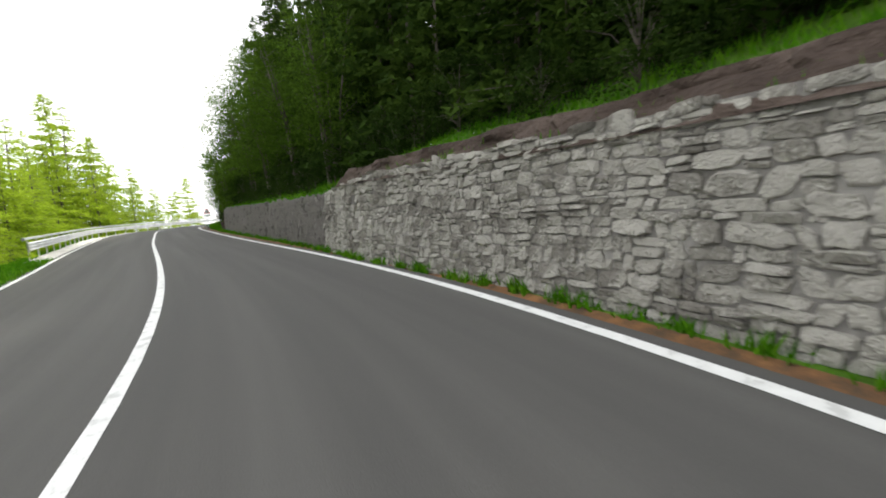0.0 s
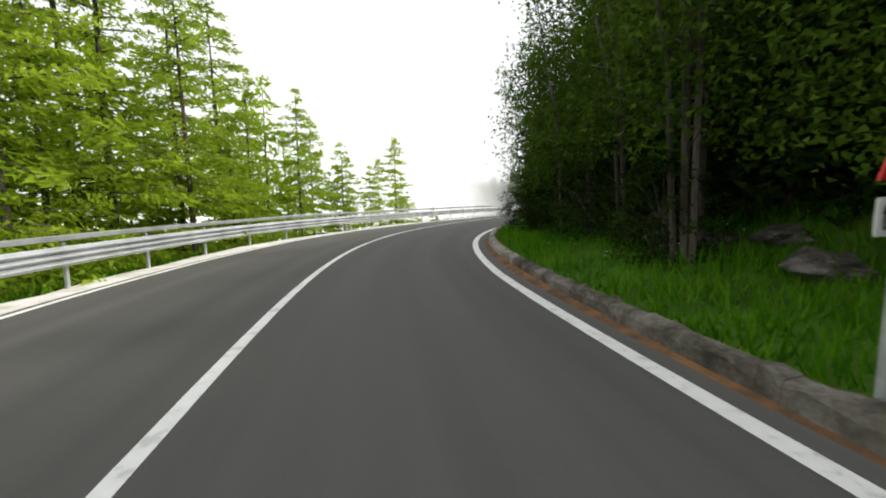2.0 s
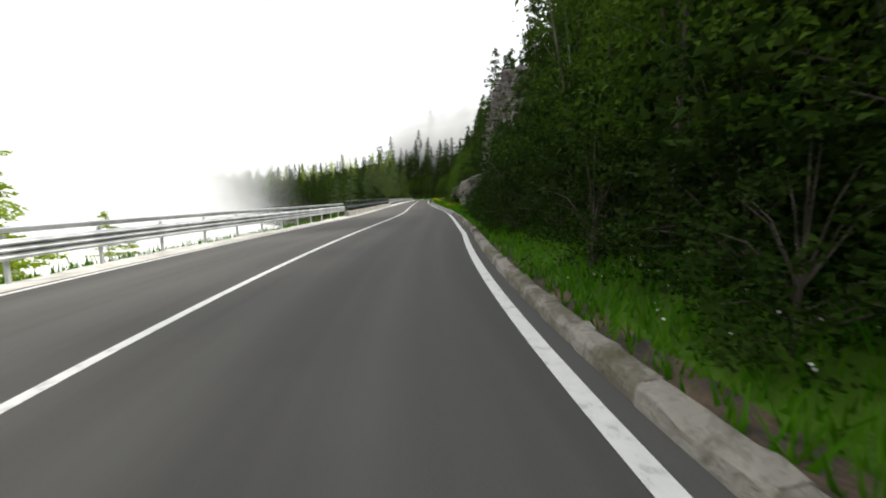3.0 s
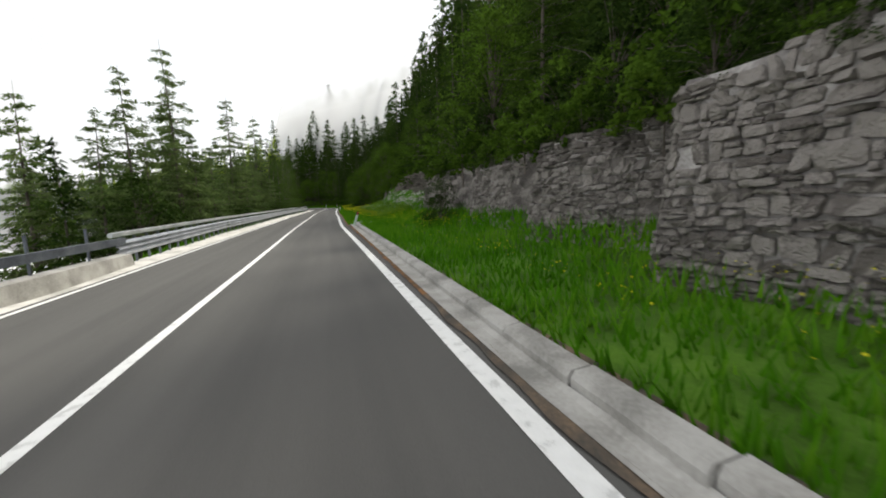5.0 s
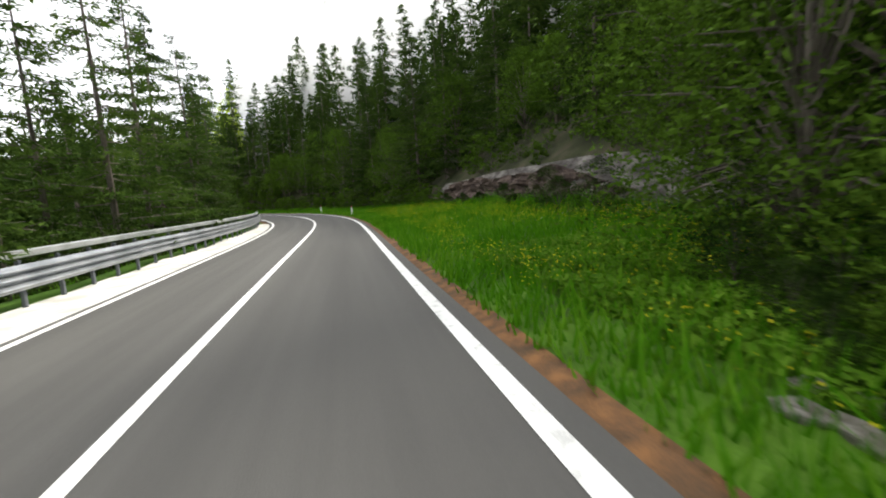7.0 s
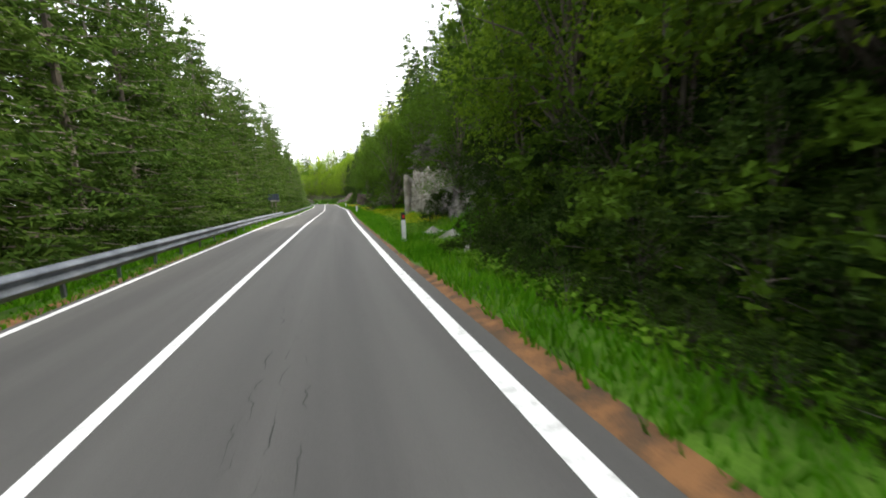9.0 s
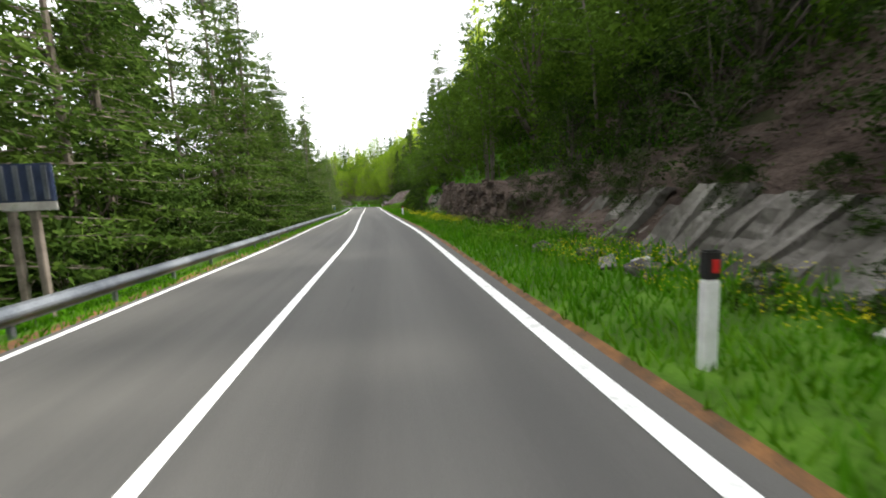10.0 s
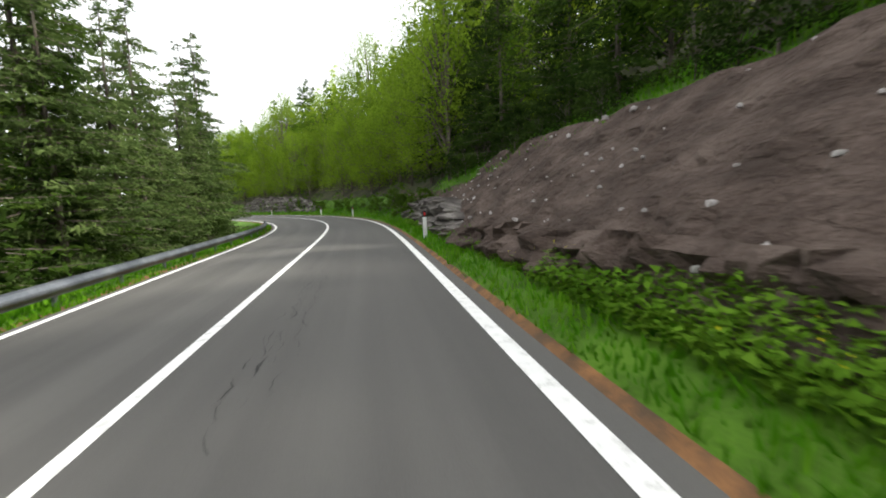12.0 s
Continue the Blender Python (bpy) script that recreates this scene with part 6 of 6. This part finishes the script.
guard_rail(22, 92, 0.15, 0.53, 3, (0.62, 0.74), 2.0, "galvanised triple-wave steel barrier with an upper rail")
guard_rail(126, 214, 0.02, 0.46, 3, (0.56, 0.7), 1.0, "galvanised triple-wave steel barrier over pale concrete strip", "dull_steel")
guard_rail(214.5, 295.5, 0.02, 0.4, 2, None, 2.0, "double-wave dull grey steel barrier along the wood", "aged_steel")
guard_rail(295.5, 398, -0.06, 0.2, 1, None, 2.0, "low single-wave dull grey steel barrier along the wood", "aged_steel")


def parapet():
    p0 = at(92, -valley_edge(92) - 0.8, -0.25)
    rail = empty("parapet", Matrix.Translation(p0), "low concrete parapet with dark steel rails", "parapet")
    inv = Matrix.Translation(-p0)
    front = lambda s: -valley_edge(s) - 0.75

    def add(ob):
        ob.data.transform(inv)
        ob.parent = rail
    add(sweep("base_wall", 92, 126, lambda s: [(front(s) + 0.1, -0.3), (front(s) + 0.04, 0.1), (front(s) - 0.3, 0.12), (front(s) - 0.3, -0.8)], "concrete", step=1, closed=True))
    add(sweep("beam", 92, 126, lambda s: [(front(s) - 0.05, 0.38), (front(s) - 0.05, 0.56), (front(s) - 0.15, 0.56), (front(s) - 0.15, 0.38)], "aged_steel", step=1, closed=True))
    add(sweep("hand_rail", 92, 122, lambda s: [(front(s) - 0.25 + 0.025 * math.cos(a), 0.9 + 0.025 * math.sin(a)) for a in (0, 1.05, 2.1, 3.15, 4.2, 5.25)], "aged_steel", step=1, closed=True))
    bm = bmesh.new()
    me = bpy.data.meshes.new("post")
    box(bm, -0.025, 0.025, -0.025, 0.025, 0.05, 0.9, 0.006).to_mesh(me)
    bm.free()
    me.materials.append(M["aged_steel"])
    for s in np.arange(92.5, 126, 2.0):
        o = new("post", me)
        o.parent = rail
        o.matrix_world = Matrix.Translation(at(s, front(s) - 0.22, 0)) @ Matrix.Rotation(radians(heading(s)), 4, "Z")


parapet()


# ---- markers and signs ----
def delineator(s, lat, high=0.85):
    d = empty("marker_post", Matrix.Translation(at(s, lat, ground_z(s, lat) - 0.02)) @ Matrix.Rotation(radians(heading(s) + 5), 4, "Z"), "white plastic roadside marker post with black head", "marker post", "marker posts")
    bm = bmesh.new()
    part("shaft", box(bm, -0.055, 0.055, -0.04, 0.04, -0.1, high - 0.2, 0.012), "white", d)
    bm = bmesh.new()
    head = part("head", box(bm, -0.055, 0.055, -0.04, 0.04, high - 0.198, high, 0.014), "black", d, "black plastic head")
    bm = bmesh.new()
    part("reflector", box(bm, -0.028, 0.028, -0.046, -0.039, high - 0.15, high - 0.06, 0.003), "red", head, "small red reflector")


for s, lat in ((171.2, 2.98), (209, 3.25), (219.5, 3.3), (265.5, 3.35), (292.6, 3.35), (322.5, 3.35), (376.6, 3.45), (399, 3.3), (408.5, 3.3), (424, 3.4)):
    delineator(s, lat)


def leaning_marker():
    d = empty("marker_post", Matrix.Translation(at(134.6, 3.0, 0.0)) @ Matrix.Rotation(radians(heading(135)), 4, "Z") @ Matrix.Rotation(radians(19), 4, "Y"), "pale plastic marker post leaning over at the kerb's end", "marker post", "marker posts")
    bm = bmesh.new()
    part("shaft", box(bm, -0.06, 0.06, -0.04, 0.04, -0.1, 0.62, 0.014), "pale_green", d)
    bm = bmesh.new()
    head = part("head", box(bm, -0.06, 0.06, -0.04, 0.04, 0.622, 0.8, 0.014), "black", d, "dark plastic head")
    bm = bmesh.new()
    part("reflector", box(bm, -0.03, 0.03, -0.046, -0.039, 0.66, 0.76, 0.003), "red", head, "small red reflector")


leaning_marker()


def warning_sign():
    s = 39.6
    d = empty("road_sign", Matrix.Translation(at(s, 3.9, -0.1)) @ Matrix.Rotation(radians(heading(s) + 8), 4, "Z"), "triangular red and white warning sign with a small plate", "road sign")
    bm = bmesh.new()
    part("pole", rod(bm, (0, 0.03, -0.6), (0, 0.03, 2.0), 0.03, 0.03, 10), "steel", d)

    def tri(name, r, y, mat, label):
        bm = bmesh.new()
        v = [bm.verts.new((r * math.sin(a), y + dy, 1.62 + r * math.cos(a))) for dy in (0, 0.012) for a in (0, 2.094, 4.189)]
        for f in ((0, 1, 2), (5, 4, 3), (0, 3, 4, 1), (1, 4, 5, 2), (2, 5, 3, 0)):
            bm.faces.new([v[i] for i in f])
        bmesh.ops.recalc_face_normals(bm, faces=bm.faces)
        return part(name, bm, mat, d, label)
    tri("border", 0.36, -0.012, "red", "red triangular border")
    face = tri("face", 0.245, -0.02, "white", "white sign face")
    bm = bmesh.new()
    box(bm, -0.05, 0.02, -0.03, -0.021, 1.53, 1.75)
    part("symbol", box(bm, 0.03, 0.08, -0.03, -0.021, 1.53, 1.66), "black", face, "black symbol bars")
    bm = bmesh.new()
    plate = part("plate", box(bm, -0.3, 0.3, -0.012, 0.0, 1.17, 1.36, 0.01), "white", d, "white plate below")
    bm = bmesh.new()
    for x in (-0.24, 0.24):
        box(bm, x - 0.01, x + 0.01, -0.018, -0.013, 1.2, 1.28)
        v = [bm.verts.new((x + a, -0.016, 1.28 + b)) for a, b in ((-0.03, 0), (0.03, 0), (0, 0.05))]
        bm.faces.new(v)
    part("arrows", bm, "black", plate, "two small black arrows")
    words = bpy.data.curves.new("lettering", "FONT")
    words.body, words.size, words.align_x, words.align_y, words.extrude = "3 km", 0.13, "CENTER", "CENTER", 0.002
    words.materials.append(M["black"])
    ob = new("lettering", words)
    ob.parent = plate
    ob.matrix_basis = Matrix.Translation((0, -0.016, 1.265)) @ Matrix.Rotation(radians(90), 4, "X")


warning_sign()


def info_sign():
    s, lat = 366.5, -5.6
    d = empty("road_sign", Matrix.Translation(at(s, lat, ground_z(s, lat))) @ Matrix.Rotation(radians(heading(s)), 4, "Z"), "small blue and white sign on two posts behind the barrier", "road sign")
    base = ground_z(s, lat)
    for x in (-0.25, 0.25):
        bm = bmesh.new()
        part("post", rod(bm, (x, 0.02, -0.2), (x, 0.02, 1.05 - base), 0.025, 0.025, 8), "steel", d)
    bm = bmesh.new()
    part("panel", box(bm, -0.36, 0.36, -0.02, 0.0, 0.25 - base, 0.62 - base, 0.01), "blue", d, "blue lower panel")
    bm = bmesh.new()
    part("panel", box(bm, -0.36, 0.36, -0.02, 0.0, 0.62 - base, 1.1 - base, 0.01), "white", d, "white upper panel")


info_sign()


def stand():
    s, lat = 297.6, -4.4
    z = ground_z(s, lat)
    d = empty("sign_stand", Matrix.Translation(at(s, lat, z)) @ Matrix.Rotation(radians(heading(s)), 4, "Z"), "dull blue slatted board on two weathered posts behind the barrier", "stand")
    for x in (-0.16, 0.16):
        bm = bmesh.new()
        part("post", box(bm, x - 0.05, x + 0.05, -0.05, 0.05, -0.2, 1.42 - z, 0.01), "wood", d)
    bm = bmesh.new()
    part("crossbar", box(bm, -0.55, 0.55, -0.08, -0.052, 1.36 - z, 1.5 - z, 0.01), "concrete", d, "pale crossbar")
    bm = bmesh.new()
    board = part("board", box(bm, -0.5, 0.5, -0.03, 0.02, 1.5 - z, 2.1 - z, 0.015), "dull_blue", d, "dull blue board")
    for k in range(5):
        bm = bmesh.new()
        part("slat", box(bm, -0.44 + 0.2 * k, -0.36 + 0.2 * k, -0.05, -0.031, 1.53 - z, 2.07 - z, 0.006), "aged_steel", board)


stand()


# ---- grass, flowers ----
def blades(name, areas, mat, label, category, seed, wide=0.02, leafy=False):
    """Single blades; areas: s0, s1, lateral from and to (as functions of s), blades a square metre, height, and for tufts the space between them."""
    rnd = np.random.default_rng(seed)
    out = []
    for s0, s1, lat0, lat1, per, low, high, *tuft in areas:
        for s in np.arange(s0, s1, tuft[0] if tuft else 1.0):
            a, b = lat0(s), lat1(s)
            if b - a < 0.05:
                continue
            n = int(per * (b - a))
            ss, ll = s + (rnd.normal(rnd.random() * tuft[0], 0.09, n) if tuft else rnd.random(n)), a + (b - a) * rnd.random(n)
            t = np.interp(ss, S, TH)
            x, y = np.interp(ss, S, PX) + ll * np.cos(t), np.interp(ss, S, PY) - ll * np.sin(t)
            za, zb = ground_z(s + 0.5, a + 0.01), ground_z(s + 0.5, b)
            zm = ground_z(s + 0.5, (a + b) / 2)
            u = (ll - a) / (b - a)
            z = np.interp(u, [0, 0.5, 1], [za, zm, zb]) - 0.04
            h = low + (high - low) * rnd.random(n) * (0.6 + 0.5 * np.sin(ss * 1.3 + ll * 2.1) ** 2)
            out.append(np.stack([x, y, z, h], 1))
    q = np.concatenate(out)
    n = len(q)
    ang, lean = rnd.random(n) * 6.283, rnd.normal(0, 0.35, (n, 2))
    w = wide * (0.6 + 0.8 * rnd.random(n))
    v = np.zeros((n, 3, 3))
    v[:, 0] = q[:, :3] + np.stack([np.cos(ang) * w, np.sin(ang) * w, 0 * w], 1)
    v[:, 1] = q[:, :3] - np.stack([np.cos(ang) * w, np.sin(ang) * w, 0 * w], 1)
    v[:, 2] = q[:, :3] + np.stack([lean[:, 0] * q[:, 3], lean[:, 1] * q[:, 3], q[:, 3]], 1)
    if leafy:
        d = np.stack([np.cos(ang), np.sin(ang), rnd.normal(0, 0.35, n)], 1) * (2.2 * w)[:, None]
        e = np.stack([-np.sin(ang), np.cos(ang), rnd.normal(0, 0.35, n)], 1) * w[:, None]
        c = q[:, :3] + np.stack([0 * w, 0 * w, q[:, 3] * (0.25 + 0.75 * rnd.random(n) ** 0.6)], 1)
        v[:, 0], v[:, 1], v[:, 2] = c - d * 0.3 + e, c - d * 0.3 - e, c + d
    me = bpy.data.meshes.new(name)
    me.from_pydata(v.reshape(-1, 3).tolist(), [], np.arange(3 * n).reshape(n, 3).tolist())
    ob = link(name, me, mat)
    return tagged(ob, label, category, kind="stuff")


edge = lambda d: (lambda s: hill_edge(s) + d)
kerb_back = lambda s: kerb_front(s) + 0.25
valley = lambda d: (lambda s: -valley_edge(s) - d)
top = lambda d: (lambda s: hill(s)[0] + hill(s)[3] + d)
blades("grass", [
    (-12, 28, edge(0.5), foot(-0.02), 90, 0.05, 0.15), (28, 34, edge(0.5), foot(-0.02), 240, 0.07, 0.24), (-12, 34, foot(-0.2), foot(-0.03), 330, 0.08, 0.26, 0.5), (-12, 36, top(0.0), top(2.8), 130, 0.1, 0.28),
    (34, 37, edge(0.5), foot(0), 220, 0.08, 0.25), (37, 136, kerb_back, lambda s: min(7.7, hill(s)[0] + 0.1), 170, 0.1, 0.35), (37, 84, foot(0), foot(2.6), 110, 0.15, 0.4),
    (136, 162, edge(0.4), foot(0.2), 190, 0.12, 0.36), (136, 162, foot(0.2), foot(2.3), 80, 0.1, 0.3),
    (162, 200, edge(0.44), foot(0.2), 170, 0.12, 0.42), (200, 250, edge(0.42), foot(0.4), 120, 0.1, 0.35), (250, 266, edge(0.45), foot(0.4), 300, 0.1, 0.3),
    (262, 344, edge(0.37), foot(0.1), 210, 0.1, 0.3), (344, 388, edge(0.37), edge(1.5), 230, 0.08, 0.24), (388, 440, edge(0.45), foot(0.4), 60, 0.12, 0.4),
    (343, 388, top(-0.3), top(2.8), 90, 0.1, 0.35), (296, 330, top(0.0), top(3.2), 80, 0.12, 0.35), (320, 345, foot(0.2), foot(1.2), 90, 0.15, 0.4), (132, 138, foot(0.1), foot(3.6), 130, 0.15, 0.4),
    (22, 92, valley(3), valley(1.2), 60, 0.15, 0.4), (212, 230, valley(3), valley(1.2), 60, 0.15, 0.4), (126, 212, valley(4), lambda s: -valley_edge(s) - rail_off(s) - 0.7, 40, 0.1, 0.3), (-10, 21, valley(3.0), valley(0.1), 150, 0.08, 0.3),
    (232, 400, valley(1.0), valley(0.3), 170, 0.05, 0.2), (232, 400, valley(3), valley(1.0), 80, 0.15, 0.4), (92, 126, valley(4), valley(1.2), 40, 0.15, 0.4)],
    "grass", "lush green roadside grass", "grass", 1)
blades("leafy_weeds", [(176.5, 184, lambda s: 3.75, lambda s: 6.2, 900, 0.08, 0.32), (250, 265, edge(1.1), foot(0.5), 650, 0.1, 0.32), (296, 345, lambda s: hill(s)[0] - 0.9, foot(0.2), 200, 0.15, 0.4), (343, 357, edge(1.0), foot(0.4), 1300, 0.1, 0.52), (357, 369, edge(0.84), foot(0.05), 1300, 0.15, 0.42), (369, 384, edge(0.9), foot(-0.2), 900, 0.1, 0.25), (137, 162, edge(2.1), foot(0.4), 900, 0.2, 0.5), (300, 301, kerb_back, foot(0.2), 60, 0.15, 0.35), (266, 280, lambda s: hill(s)[0] - 1.9, foot(0), 260, 0.2, 0.42)],
       "weed", "broad-leaved green weeds below the rocks", "weeds", 2, 0.025, True)


def flowers(name, areas, mat, label, seed):
    rnd = random.Random(seed)
    verts, faces = [], []
    for s0, s1, lat0, lat1, count, high in areas:
        for _ in range(count):
            s = rnd.uniform(s0, s1)
            a, b = lat0(s), lat1(s)
            lat = rnd.uniform(a, b)
            if noise.noise((s * 0.35, lat * 0.5, 4)) + 0.5 * noise.noise((s * 1.6, lat * 2.2, 9)) < -0.02:
                continue
            c = at(s, lat, ground_z(s, lat) + high * rnd.uniform(0.7, 1.1))
            r = rnd.uniform(0.006, 0.012)
            tilt = Matrix.Rotation(rnd.uniform(-1.3, 1.3), 3, "X") @ Matrix.Rotation(rnd.uniform(-1.3, 1.3), 3, "Y")
            i = len(verts)
            verts += [c + tilt @ Vector((r * math.cos(k * 1.257), r * math.sin(k * 1.257), 0)) for k in range(5)]
            faces.append(tuple(range(i, i + 5)))
    tagged(mesh(name, verts, faces, mat), label, "flowers", kind="stuff")


flowers("yellow_flowers", [(101.5, 106, lambda s: 3.95, lambda s: 5.6, 2600, 0.4), (97, 136, lambda s: kerb_back(s) + 0.6, lambda s: min(7.0, hill(s)[0] - 0.2), 4500, 0.42), (136, 160, edge(1.2), edge(2.1), 5000, 0.42), (160, 176, edge(1.0), edge(2.3), 2500, 0.42), (156, 176, edge(1.0), foot(0.2), 12000, 0.42), (136, 154, edge(2.1), foot(0.2), 700, 0.45), (177, 186, edge(0.8), edge(2.0), 350, 0.3), (180, 205, edge(1.0), foot(0.0), 14000, 0.46), (268, 286, edge(1.4), foot(-0.1), 9000, 0.34), (286, 300, edge(1.2), foot(-0.1), 3000, 0.3), (304, 322, edge(0.9), foot(0), 9000, 0.32), (322, 336, edge(1.2), foot(0.3), 3000, 0.34), (362, 369, edge(0.8), foot(0.0), 260, 0.42), (369, 384, edge(0.7), foot(0.1), 60, 0.28)],
        "yellow", "small yellow buttercups in the grass", 1)
flowers("white_flowers", [(37, 66, kerb_back, foot(0.8), 800, 0.4), (344, 364, edge(1.4), foot(0.2), 70, 0.45), (185, 200, edge(2.0), foot(0.4), 150, 0.4), (138, 162, edge(2.2), foot(1.5), 2200, 0.45), (296, 340, edge(1.0), foot(0.2), 120, 0.35), (-6, 34, top(0.1), top(2.5), 60, 0.4)],
        "white", "scattered white meadow flowers", 2)
